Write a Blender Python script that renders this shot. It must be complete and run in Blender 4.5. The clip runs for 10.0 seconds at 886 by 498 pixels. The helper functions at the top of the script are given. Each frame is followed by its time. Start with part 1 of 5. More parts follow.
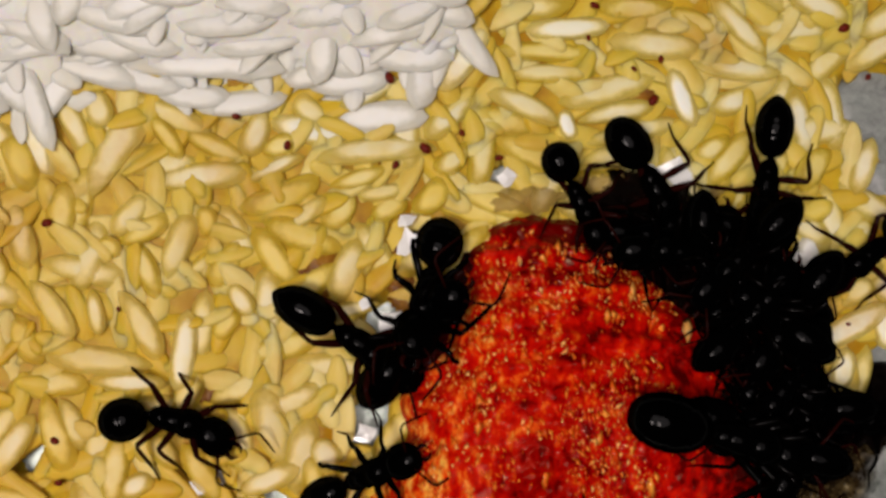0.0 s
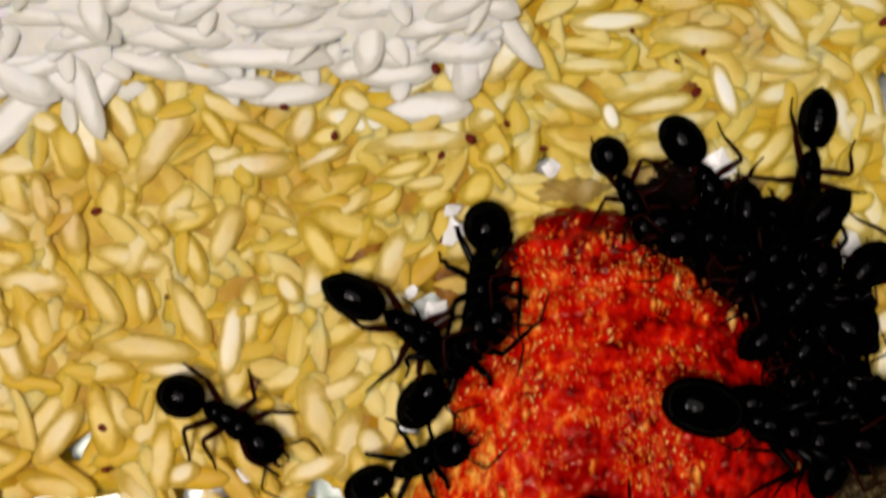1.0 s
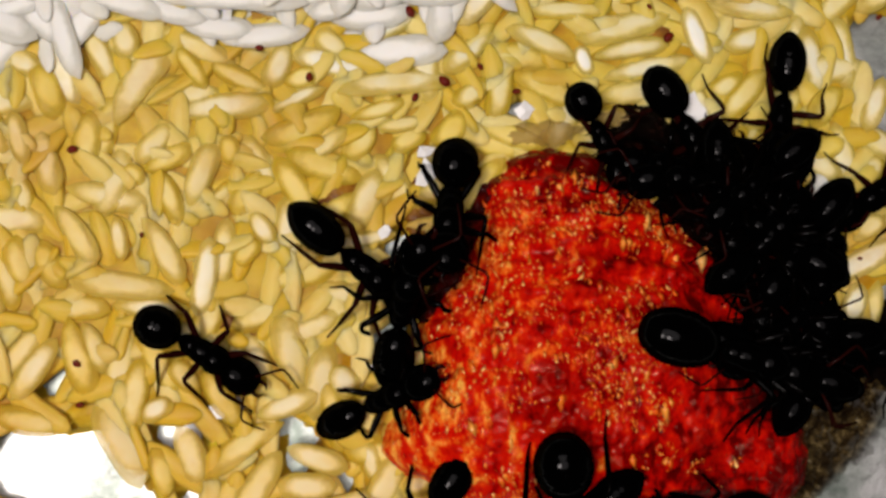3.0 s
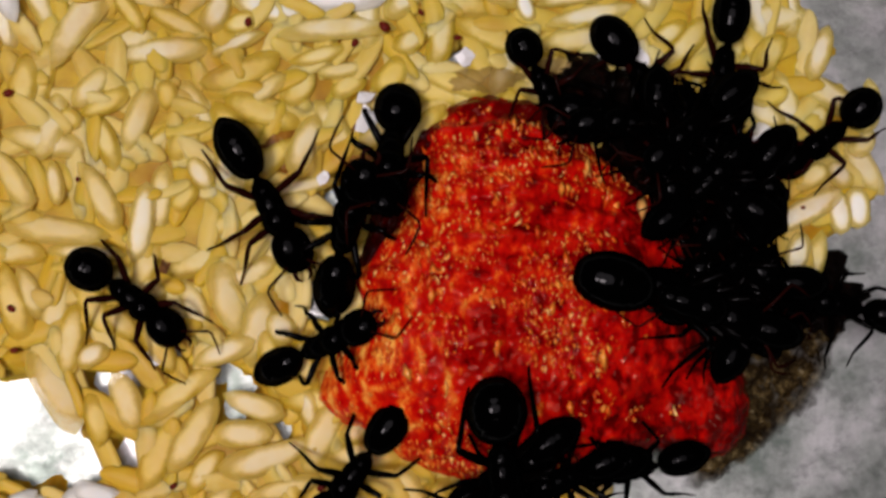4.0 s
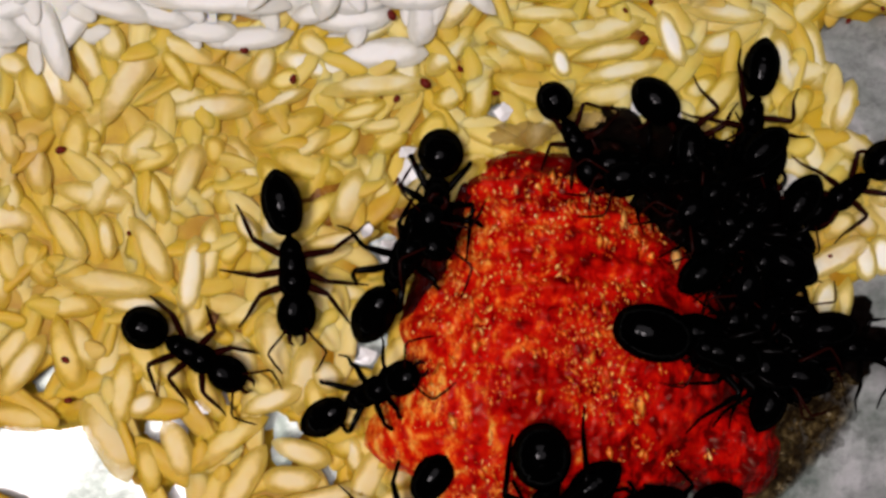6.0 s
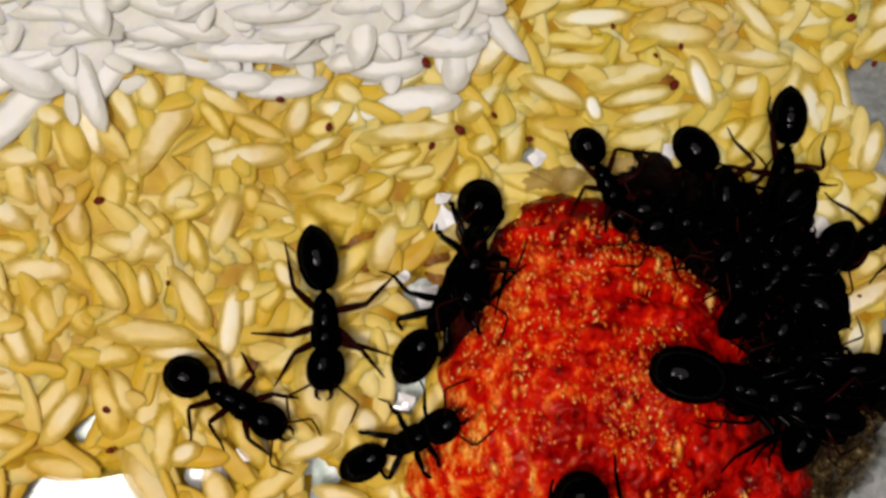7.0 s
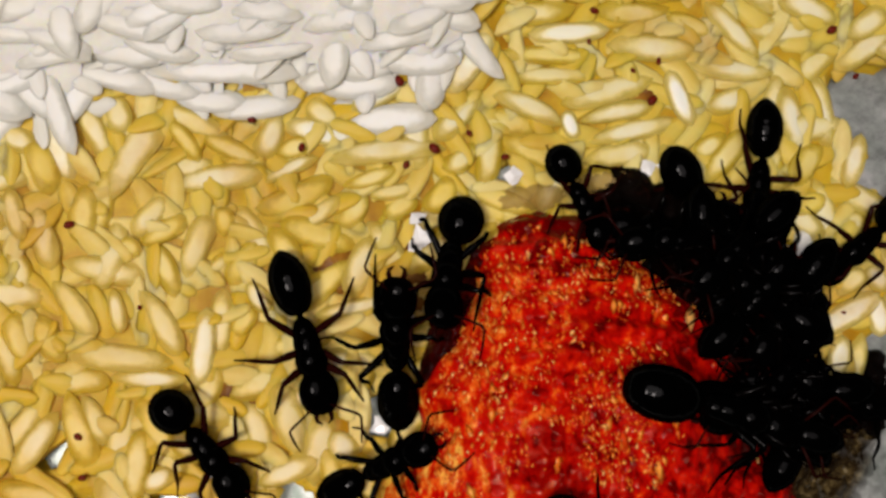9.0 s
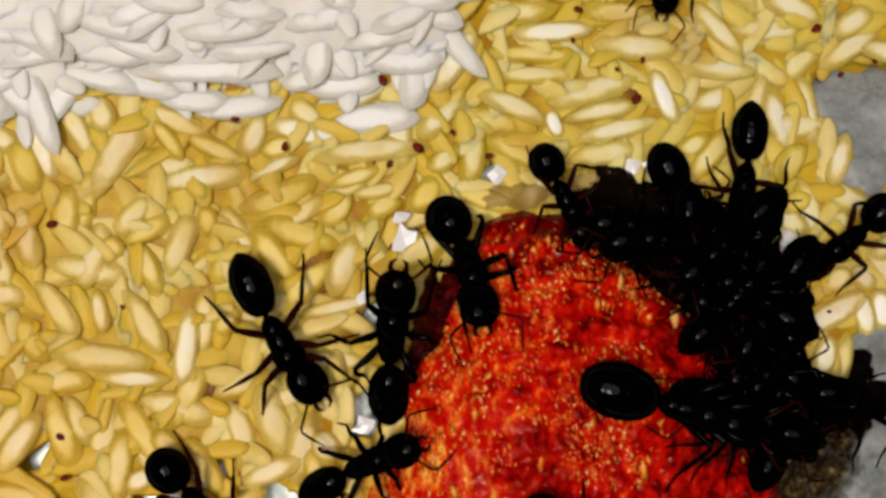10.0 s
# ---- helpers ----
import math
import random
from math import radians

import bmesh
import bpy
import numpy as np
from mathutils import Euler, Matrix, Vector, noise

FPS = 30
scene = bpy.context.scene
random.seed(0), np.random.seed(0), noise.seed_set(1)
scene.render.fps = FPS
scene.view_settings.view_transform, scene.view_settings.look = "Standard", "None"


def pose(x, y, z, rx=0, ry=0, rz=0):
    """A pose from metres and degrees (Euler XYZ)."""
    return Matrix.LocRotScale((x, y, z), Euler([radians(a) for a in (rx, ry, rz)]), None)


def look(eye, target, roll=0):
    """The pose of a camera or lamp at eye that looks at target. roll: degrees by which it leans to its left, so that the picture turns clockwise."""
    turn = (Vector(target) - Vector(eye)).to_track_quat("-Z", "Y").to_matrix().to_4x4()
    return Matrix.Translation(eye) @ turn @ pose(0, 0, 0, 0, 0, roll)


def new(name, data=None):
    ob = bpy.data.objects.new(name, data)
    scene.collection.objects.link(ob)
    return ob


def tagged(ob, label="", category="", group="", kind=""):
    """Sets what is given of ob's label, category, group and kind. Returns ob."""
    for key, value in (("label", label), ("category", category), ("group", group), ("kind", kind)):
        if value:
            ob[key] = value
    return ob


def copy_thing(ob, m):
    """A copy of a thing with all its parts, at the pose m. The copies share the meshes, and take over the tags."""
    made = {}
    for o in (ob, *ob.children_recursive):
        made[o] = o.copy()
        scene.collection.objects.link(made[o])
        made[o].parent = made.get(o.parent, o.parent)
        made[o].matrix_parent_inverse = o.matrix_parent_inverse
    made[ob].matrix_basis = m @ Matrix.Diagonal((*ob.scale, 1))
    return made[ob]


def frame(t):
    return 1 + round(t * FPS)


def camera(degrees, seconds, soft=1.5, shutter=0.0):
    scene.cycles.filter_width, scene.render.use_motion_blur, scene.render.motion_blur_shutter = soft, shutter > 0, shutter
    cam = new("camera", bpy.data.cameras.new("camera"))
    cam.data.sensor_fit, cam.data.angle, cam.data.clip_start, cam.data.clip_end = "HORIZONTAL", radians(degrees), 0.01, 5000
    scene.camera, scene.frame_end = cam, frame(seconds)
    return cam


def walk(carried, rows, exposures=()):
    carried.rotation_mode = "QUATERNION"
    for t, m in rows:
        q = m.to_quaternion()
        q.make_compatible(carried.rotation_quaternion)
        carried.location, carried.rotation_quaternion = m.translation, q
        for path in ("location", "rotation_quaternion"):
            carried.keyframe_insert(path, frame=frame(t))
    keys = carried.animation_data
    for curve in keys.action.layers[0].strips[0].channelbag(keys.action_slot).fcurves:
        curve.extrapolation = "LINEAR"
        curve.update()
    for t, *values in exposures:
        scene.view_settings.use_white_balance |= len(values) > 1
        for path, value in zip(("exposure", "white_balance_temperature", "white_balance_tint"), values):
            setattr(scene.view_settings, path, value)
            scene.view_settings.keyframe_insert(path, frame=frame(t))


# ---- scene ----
# All lengths below are given in millimetres and scaled by MM.
MM = 0.001

# ---- camera ----
cam = camera(38.0, 10.0, 3.0, 0.4)
PATH = [
    (0.0, 0.01, -3.64, 122.94, 1.70, -3.15, -0.00),
    (0.1, -0.17, -2.95, 123.02, 1.80, -3.15, -0.00),
    (0.2, -0.83, -2.03, 123.11, 1.90, -3.15, -0.01),
    (0.3, -2.04, -2.96, 123.19, 1.99, -3.15, -0.01),
    (0.4, -2.04, -3.18, 123.27, 2.09, -3.14, -0.01),
    (0.5, -1.97, -3.86, 123.36, 2.18, -3.14, -0.01),
    (0.6, -2.94, -5.06, 123.38, 2.36, -3.13, 0.02),
    (0.7, -3.39, -5.17, 123.40, 2.53, -3.11, 0.04),
    (0.8, -3.51, -5.07, 123.41, 2.71, -3.09, 0.07),
    (0.9, -4.19, -5.14, 123.43, 2.88, -3.08, 0.09),
    (1.0, -4.17, -7.59, 123.45, 3.05, -3.06, 0.12),
    (1.1, -3.48, -8.66, 123.49, 3.07, -3.01, 0.16),
    (1.2, -3.86, -8.27, 123.53, 3.09, -2.96, 0.20),
    (1.3, -3.80, -9.54, 123.57, 3.11, -2.91, 0.23),
    (1.4, -2.85, -11.52, 123.61, 3.12, -2.86, 0.27),
    (1.5, -1.96, -12.61, 123.64, 3.14, -2.81, 0.31),
    (1.6, -1.87, -13.27, 123.84, 3.13, -2.85, 0.34),
    (1.7, -1.70, -13.92, 124.03, 3.12, -2.88, 0.37),
    (1.8, -1.56, -13.88, 124.23, 3.10, -2.92, 0.39),
    (1.9, -1.64, -13.84, 124.42, 3.09, -2.96, 0.42),
    (2.0, -1.76, -13.68, 124.62, 3.08, -2.99, 0.45),
    (3.3, -1.48, -13.96, 124.33, 3.35, -3.14, 0.49),
    (3.4, -1.36, -14.31, 124.37, 3.37, -3.16, 0.51),
    (3.5, -1.01, -15.83, 124.40, 3.40, -3.19, 0.53),
    (3.6, -0.29, -16.71, 124.21, 3.36, -3.18, 0.56),
    (3.7, 1.24, -17.70, 124.02, 3.33, -3.17, 0.60),
    (3.8, 2.72, -19.30, 123.83, 3.29, -3.16, 0.63),
    (3.9, 4.26, -19.70, 123.64, 3.26, -3.15, 0.66),
    (4.0, 4.29, -18.79, 123.45, 3.22, -3.14, 0.69),
    (4.1, 4.32, -18.46, 123.52, 3.22, -3.23, 0.69),
    (4.2, 4.47, -19.46, 123.60, 3.21, -3.31, 0.69),
    (4.3, 4.49, -19.29, 123.67, 3.20, -3.40, 0.69),
    (4.5, 3.85, -18.70, 123.82, 3.19, -3.58, 0.69),
    (4.7, 3.81, -18.00, 124.06, 3.27, -3.58, 0.73),
    (4.8, 3.81, -18.06, 124.18, 3.31, -3.59, 0.75),
    (5.0, 3.13, -17.70, 124.42, 3.39, -3.59, 0.79),
    (5.1, 3.27, -17.65, 124.73, 3.40, -3.61, 0.74),
    (5.2, 2.04, -15.77, 125.05, 3.40, -3.64, 0.69),
    (5.3, 1.49, -14.40, 125.36, 3.41, -3.66, 0.64),
    (5.5, 0.84, -14.80, 125.99, 3.43, -3.71, 0.55),
    (5.6, 0.67, -14.30, 126.53, 3.44, -3.67, 0.51),
    (5.7, -0.06, -14.51, 127.07, 3.45, -3.63, 0.47),
    (6.8, -6.17, -9.83, 127.51, 2.97, -4.72, -0.13),
    (6.9, -7.74, -8.08, 127.92, 3.10, -4.77, -0.22),
    (7.0, -7.53, -9.53, 128.33, 3.22, -4.82, -0.31),
    (7.1, -7.42, -8.83, 128.39, 3.28, -4.81, -0.37),
    (7.2, -8.10, -7.76, 128.44, 3.35, -4.79, -0.43),
    (7.3, -7.99, -8.48, 128.50, 3.41, -4.78, -0.49),
    (7.4, -8.22, -7.75, 128.55, 3.48, -4.77, -0.55),
    (7.5, -8.75, -7.19, 128.61, 3.54, -4.76, -0.60),
    (7.6, -7.34, -8.37, 128.32, 3.62, -4.59, -0.62),
    (7.7, -6.41, -9.60, 128.03, 3.70, -4.41, -0.63),
    (7.8, -6.04, -8.99, 127.75, 3.78, -4.24, -0.64),
    (7.9, -4.98, -9.93, 127.46, 3.87, -4.07, -0.65),
    (8.0, -4.06, -11.03, 127.17, 3.95, -3.89, -0.66),
    (8.1, -3.92, -11.11, 127.27, 3.95, -3.90, -0.68),
    (8.2, -3.90, -10.54, 127.37, 3.94, -3.92, -0.70),
    (8.3, -3.71, -10.15, 127.47, 3.94, -3.93, -0.73),
    (8.5, -3.55, -10.47, 127.67, 3.94, -3.95, -0.77),
    (8.7, -3.48, -9.92, 127.32, 3.86, -4.10, -0.83),
    (8.8, -3.62, -8.88, 127.15, 3.82, -4.17, -0.86),
    (9.0, -3.92, -8.49, 126.80, 3.74, -4.31, -0.92),
    (9.2, -3.27, -8.73, 126.81, 3.76, -4.37, -0.92),
    (9.5, -3.54, -8.61, 126.82, 3.79, -4.47, -0.91),
    (9.7, -3.28, -7.94, 126.72, 3.96, -4.33, -0.95),
    (10.0, -1.92, -9.63, 126.57, 4.22, -4.13, -1.00),
]
walk(cam, [(t, pose(x * MM, y * MM, z * MM, rx, ry, rz)) for t, x, y, z, rx, ry, rz in PATH],
     [(0.0, -0.29, 6650, 18), (1.0, -0.14, 6600, 16), (2.0, -0.15, 6550, 17), (3.3, -0.15, 6500, 17), (3.8, -0.30, 6350, 22), (4.5, -0.40, 6100, 26),
      (5.2, -0.33, 6100, 25), (5.7, -0.25, 6200, 23), (7.0, -0.14, 6450, 16), (10.0, -0.16, 6550, 16)])

# ---- light: a ceiling lamp above and to the left, and an added broad fill panel ----
world = bpy.data.worlds.new("room")
scene.world = world
world.use_nodes = True
world.node_tree.nodes["Background"].inputs[0].default_value = (0.9, 0.95, 1.0, 1)
world.node_tree.nodes["Background"].inputs[1].default_value = 0.22
lamp = bpy.data.lights.new("ceiling_lamp", "AREA")
lamp.shape, lamp.size, lamp.energy, lamp.color = "DISK", 0.16, 4.0, (1.0, 0.93, 0.86)
lamp_ob = new("ceiling_lamp", lamp)
lamp_ob.matrix_world = look((-0.215, -0.09, 0.75), (0.0, -0.01, 0.0))
# Unseen fill light, added to soften shadows and widen the glints.
wide = bpy.data.lights.new("ceiling_panel", "AREA")
wide.shape, wide.size, wide.energy, wide.color = "DISK", 0.8, 6.4, (1.0, 0.945, 0.905)
wide_ob = new("ceiling_panel", wide)
wide_ob.matrix_world = look((-0.1, 0.05, 1.2), (0.0, 0.0, 0.0))


# ---- materials ----
def material(name):
    m = bpy.data.materials.new(name)
    m.use_nodes = True
    return m, m.node_tree.nodes, m.node_tree.links, m.node_tree.nodes["Principled BSDF"]


def noise_tex(n, l, scale, detail=4.0, rough=0.6, coord="Object", stretch=(1, 1, 1)):
    tc, mp, tx = n.new("ShaderNodeTexCoord"), n.new("ShaderNodeMapping"), n.new("ShaderNodeTexNoise")
    mp.inputs["Scale"].default_value = stretch
    tx.inputs["Scale"].default_value, tx.inputs["Detail"].default_value, tx.inputs["Roughness"].default_value = scale, detail, rough
    l.new(tc.outputs[coord], mp.inputs[0])
    l.new(mp.outputs[0], tx.inputs["Vector"])
    return tx


def ramp(n, l, source, stops):
    r = n.new("ShaderNodeValToRGB")
    e = r.color_ramp.elements
    while len(e) < len(stops):
        e.new(0.5)
    for el, (p, c) in zip(e, stops):
        el.position, el.color = p, (*c, 1)
    l.new(source, r.inputs[0])
    return r


def bump(n, l, source, bsdf, strength, distance):
    b = n.new("ShaderNodeBump")
    b.inputs["Strength"].default_value, b.inputs["Distance"].default_value = strength, distance
    l.new(source, b.inputs["Height"])
    l.new(b.outputs[0], bsdf.inputs["Normal"])
    return b


def mix(n, l, kind, fac, a, b):
    m = n.new("ShaderNodeMix")
    m.data_type, m.blend_type = "RGBA", kind
    for sock, v in ((m.inputs["Factor"], fac), (m.inputs["A"], a), (m.inputs["B"], b)):
        if hasattr(v, "links") or hasattr(v, "is_linked"):
            l.new(v, sock)
        else:
            sock.default_value = v
    return m.outputs["Result"]


def grain_material(name, stops, rim, deep, island=False, sss=0.6, sauce=(0.62, 0.33, 0.04, 1), core=(0.14, 0.75), gloss=0.2, glassy=0.5, spiced=True):
    """Cooked rice: moist and translucent, each grain of its own tint, with a chalky core, a glassy stained rim and spice stains."""
    m, n, l, b = material(name)
    if island:
        rnd = n.new("ShaderNodeNewGeometry").outputs["Random Per Island"]
    else:
        rnd = n.new("ShaderNodeObjectInfo").outputs["Random"]
    col = ramp(n, l, rnd, stops).outputs[0]
    place = n.new("ShaderNodeNewGeometry").outputs["Position"]

    def spot(scale, detail):
        tx = n.new("ShaderNodeTexNoise")
        tx.inputs["Scale"].default_value, tx.inputs["Detail"].default_value, tx.inputs["Roughness"].default_value = scale, detail, 0.6
        l.new(place, tx.inputs["Vector"])
        return tx.outputs["Fac"]

    if not island:
        tc, off, wid, size, soft = n.new("ShaderNodeTexCoord"), n.new("ShaderNodeVectorMath"), n.new("ShaderNodeVectorMath"), n.new("ShaderNodeVectorMath"), n.new("ShaderNodeMath")
        off.operation, wid.operation, size.operation, soft.operation = "SUBTRACT", "MULTIPLY", "LENGTH", "MULTIPLY_ADD"
        off.inputs[1].default_value = (0.5, 0.5, 0.5)
        wid.inputs[1].default_value = (1.75, 1.9, 0.0)
        l.new(tc.outputs["Generated"], off.inputs[0])
        l.new(off.outputs[0], wid.inputs[0])
        l.new(wid.outputs[0], size.inputs[0])
        l.new(spot(420, 3), soft.inputs[0])
        soft.inputs[1].default_value = 0.55
        l.new(size.outputs["Value"], soft.inputs[2])
        er = ramp(n, l, soft.outputs[0], [(core[0] + 0.45, (0, 0, 0)), (min(1.0, core[1] + 0.25), (1, 1, 1))])
        col = mix(n, l, "MIX", er.outputs[0], col, rim)
        clear_rim = ramp(n, l, soft.outputs[0], [(core[0] + 0.6, (1, 1, 1)), (1.0, (glassy, glassy, glassy))])
        l.new(clear_rim.outputs[0], b.inputs["Alpha"])
    pr = ramp(n, l, spot(150, 3), [(0.46, (0, 0, 0)), (0.66, (0.7, 0.7, 0.7))])
    col = mix(n, l, "MIX", pr.outputs[0], col, deep)
    sk = ramp(n, l, spot(70, 5), [(0.53, (0, 0, 0)), (0.72, (0.6, 0.6, 0.6))])
    col = mix(n, l, "MIX", sk.outputs[0], col, sauce)
    if spiced:
        sep, way, spread = n.new("ShaderNodeSeparateXYZ"), n.new("ShaderNodeMath"), n.new("ShaderNodeMapRange")
        way.operation = "MULTIPLY_ADD"
        way.inputs[1].default_value = 0.4
        for k, v in (("From Min", -0.035), ("From Max", 0.02)):
            spread.inputs[k].default_value = v
        l.new(place, sep.inputs[0])
        l.new(sep.outputs[0], way.inputs[0])
        l.new(sep.outputs[1], way.inputs[2])
        l.new(way.outputs[0], spread.inputs["Value"])
        turmeric = ramp(n, l, spread.outputs[0], [(0.0, (1.0, 0.94, 0.82)), (1.0, (0.955, 1.0, 1.0))])
        col = mix(n, l, "MULTIPLY", 1.0, col, turmeric.outputs[0])
    l.new(col, b.inputs["Base Color"])
    b.inputs["Roughness"].default_value = 0.48
    b.inputs["Specular IOR Level"].default_value = gloss
    b.inputs["Subsurface Weight"].default_value = sss
    b.inputs["Subsurface Radius"].default_value = (1.0, 0.9, 0.8)
    b.inputs["Subsurface Scale"].default_value = 0.0007
    wide = noise_tex(n, l, 600, 3)
    bump(n, l, wide.outputs["Fac"], b, 0.10, 0.0002)
    return m


YELLOW = [(0.0, (0.86, 0.66, 0.16)), (0.5, (0.88, 0.72, 0.28)), (1.0, (0.89, 0.76, 0.40))]
PALE = [(0.0, (0.88, 0.74, 0.38)), (0.5, (0.90, 0.79, 0.50)), (1.0, (0.92, 0.84, 0.62))]
WHITE = [(0.0, (0.83, 0.82, 0.75)), (1.0, (0.89, 0.885, 0.83))]
CHALK = [(0.0, (0.94, 0.87, 0.66)), (1.0, (0.96, 0.92, 0.80))]
RICE_YELLOW = grain_material("yellow_rice", YELLOW, (0.74, 0.525, 0.04, 1), (0.74, 0.52, 0.05, 1))
RICE_PALE = grain_material("pale_rice", PALE, (0.78, 0.59, 0.11, 1), (0.82, 0.63, 0.16, 1))
RICE_WHITE = grain_material("white_rice", WHITE, (0.79, 0.785, 0.69, 1), (0.82, 0.81, 0.72, 1), sauce=(0.74, 0.70, 0.54, 1), gloss=0.4, glassy=0.65, spiced=False)
RICE_CHALK = grain_material("chalky_rice", CHALK, (0.84, 0.66, 0.18, 1), (0.88, 0.74, 0.34, 1), core=(0.25, 0.75), gloss=0.4)
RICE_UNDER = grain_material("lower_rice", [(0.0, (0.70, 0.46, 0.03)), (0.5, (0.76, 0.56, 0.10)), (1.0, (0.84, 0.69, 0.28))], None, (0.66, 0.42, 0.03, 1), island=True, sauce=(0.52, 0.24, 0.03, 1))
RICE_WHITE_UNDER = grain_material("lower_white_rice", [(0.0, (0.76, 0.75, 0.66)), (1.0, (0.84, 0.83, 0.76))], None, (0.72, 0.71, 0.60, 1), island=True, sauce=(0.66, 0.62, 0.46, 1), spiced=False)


def film_material(name, light, dark, soil=0.8):
    m, n, l, b = material(name)
    tx = noise_tex(n, l, 260, 4, 0.6)
    wide = noise_tex(n, l, 80, 3)
    r = ramp(n, l, tx.outputs["Fac"], [(0.3, dark), (0.62, light)])
    w = ramp(n, l, wide.outputs["Fac"], [(0.36, (0.72, 0.55, 0.35)), (0.50, (1, 1, 1))])
    l.new(mix(n, l, "MULTIPLY", soil, r.outputs[0], w.outputs[0]), b.inputs["Base Color"])
    b.inputs["Roughness"].default_value = 0.4
    b.inputs["Specular IOR Level"].default_value = 0.1
    b.inputs["Subsurface Weight"].default_value = 0.8
    b.inputs["Subsurface Radius"].default_value = (1.0, 0.8, 0.4)
    b.inputs["Subsurface Scale"].default_value = 0.0008
    fine = noise_tex(n, l, 700, 3)
    bump(n, l, fine.outputs["Fac"], b, 0.25, 0.0003)
    return m


# Ochre sauce film, browned further so its colour carries the gaps' shade.
FILM_YELLOW = film_material("turmeric_film_gap_shade", (0.66, 0.45, 0.03), (0.46, 0.25, 0.012))
FILM_WHITE = film_material("white_film", (0.85, 0.84, 0.77), (0.74, 0.72, 0.62), 0.1)


def chitin(name, base, rough, gloss):
    """Insect shell: near-black body colour under a thin even gloss."""
    m, n, l, b = material(name)
    n.remove(b)
    dif, glo, mx = n.new("ShaderNodeBsdfDiffuse"), n.new("ShaderNodeBsdfGlossy"), n.new("ShaderNodeMixShader")
    tx = noise_tex(n, l, 900, 3)
    r = ramp(n, l, tx.outputs["Fac"], [(0.3, tuple(c * 0.6 for c in base)), (0.7, base)])
    l.new(r.outputs[0], dif.inputs[0])
    glo.inputs["Roughness"].default_value = rough
    mx.inputs[0].default_value = gloss
    l.new(dif.outputs[0], mx.inputs[1])
    l.new(glo.outputs[0], mx.inputs[2])
    fine = noise_tex(n, l, 5000, 2)
    bm = n.new("ShaderNodeBump")
    bm.inputs["Strength"].default_value, bm.inputs["Distance"].default_value = 0.1, 0.00005
    l.new(fine.outputs["Fac"], bm.inputs["Height"])
    l.new(bm.outputs[0], glo.inputs["Normal"])
    l.new(mx.outputs[0], n["Material Output"].inputs[0])
    return m


SHELL = chitin("black_shell", (0.0005, 0.0005, 0.0005), 0.04, 0.005)
DULL = chitin("dull_black_shell", (0.0005, 0.0005, 0.0005), 0.08, 0.0025)
LEG = chitin("dark_leg", (0.016, 0.0022, 0.0014), 0.25, 0.003)
# The same leg with the crowd's shade put into its colour.
SHADED_LEG = chitin("shaded_leg", (0.0007, 0.0005, 0.0004), 0.15, 0.003)

# red food: moist, fibrous and grainy
FOOD, n, l, b = material("red_food")
grit = noise_tex(n, l, 600, 4, 0.58, stretch=(1.25, 0.75, 1))
big = noise_tex(n, l, 120, 4, 0.6, stretch=(0.9, 1.2, 1))
both = n.new("ShaderNodeMath")
both.operation = "MULTIPLY_ADD"
both.inputs[1].default_value = 0.25
l.new(big.outputs["Fac"], both.inputs[0])
half = n.new("ShaderNodeMath")
half.operation = "MULTIPLY"
half.inputs[1].default_value = 0.9
l.new(grit.outputs["Fac"], half.inputs[0])
l.new(half.outputs[0], both.inputs[2])
# The colour runs deeper red towards the east and at the north tip.
sep, east_tone = n.new("ShaderNodeSeparateXYZ"), n.new("ShaderNodeMath")
east_tone.operation = "MULTIPLY_ADD"
east_tone.inputs[1].default_value = -5.5
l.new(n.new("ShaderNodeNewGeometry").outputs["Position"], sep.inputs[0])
l.new(sep.outputs[0], east_tone.inputs[0])
north_tone, less = n.new("ShaderNodeMapRange"), n.new("ShaderNodeMath")
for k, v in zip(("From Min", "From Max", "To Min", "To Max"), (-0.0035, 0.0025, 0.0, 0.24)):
    north_tone.inputs[k].default_value = v
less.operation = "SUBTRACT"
l.new(sep.outputs[1], north_tone.inputs["Value"])
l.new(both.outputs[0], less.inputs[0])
l.new(north_tone.outputs[0], less.inputs[1])
l.new(less.outputs[0], east_tone.inputs[2])
cr = ramp(n, l, east_tone.outputs[0], [(0.32, (0.12, 0.0006, 0.0004)), (0.44, (0.46, 0.003, 0.001)), (0.56, (0.64, 0.011, 0.001)), (0.63, (0.80, 0.12, 0.007)), (0.73, (0.94, 0.44, 0.07))])
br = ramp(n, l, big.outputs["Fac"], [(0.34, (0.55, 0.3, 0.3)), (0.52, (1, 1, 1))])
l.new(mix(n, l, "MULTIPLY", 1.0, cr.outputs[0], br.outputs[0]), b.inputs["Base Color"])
b.inputs["Roughness"].default_value = 0.06
b.inputs["Specular Tint"].default_value = (1.0, 0.8, 0.5, 1)
b.inputs["Specular IOR Level"].default_value = 0.13
b.inputs["Subsurface Weight"].default_value = 0.2
b.inputs["Subsurface Radius"].default_value = (1.0, 0.2, 0.05)
b.inputs["Subsurface Scale"].default_value = 0.0005
wet = n.new("ShaderNodeTexVoronoi")
wet.feature = "SMOOTH_F1"
wet.inputs["Scale"].default_value, wet.inputs["Smoothness"].default_value = 850, 0.5
tc = n.new("ShaderNodeTexCoord")
l.new(tc.outputs["Object"], wet.inputs["Vector"])
low = n.new("ShaderNodeMath")
low.operation = "MULTIPLY_ADD"
low.inputs[1].default_value = -0.9
fine = n.new("ShaderNodeMath")
fine.operation = "MULTIPLY"
fine.inputs[1].default_value = 0.3
l.new(grit.outputs["Fac"], fine.inputs[0])
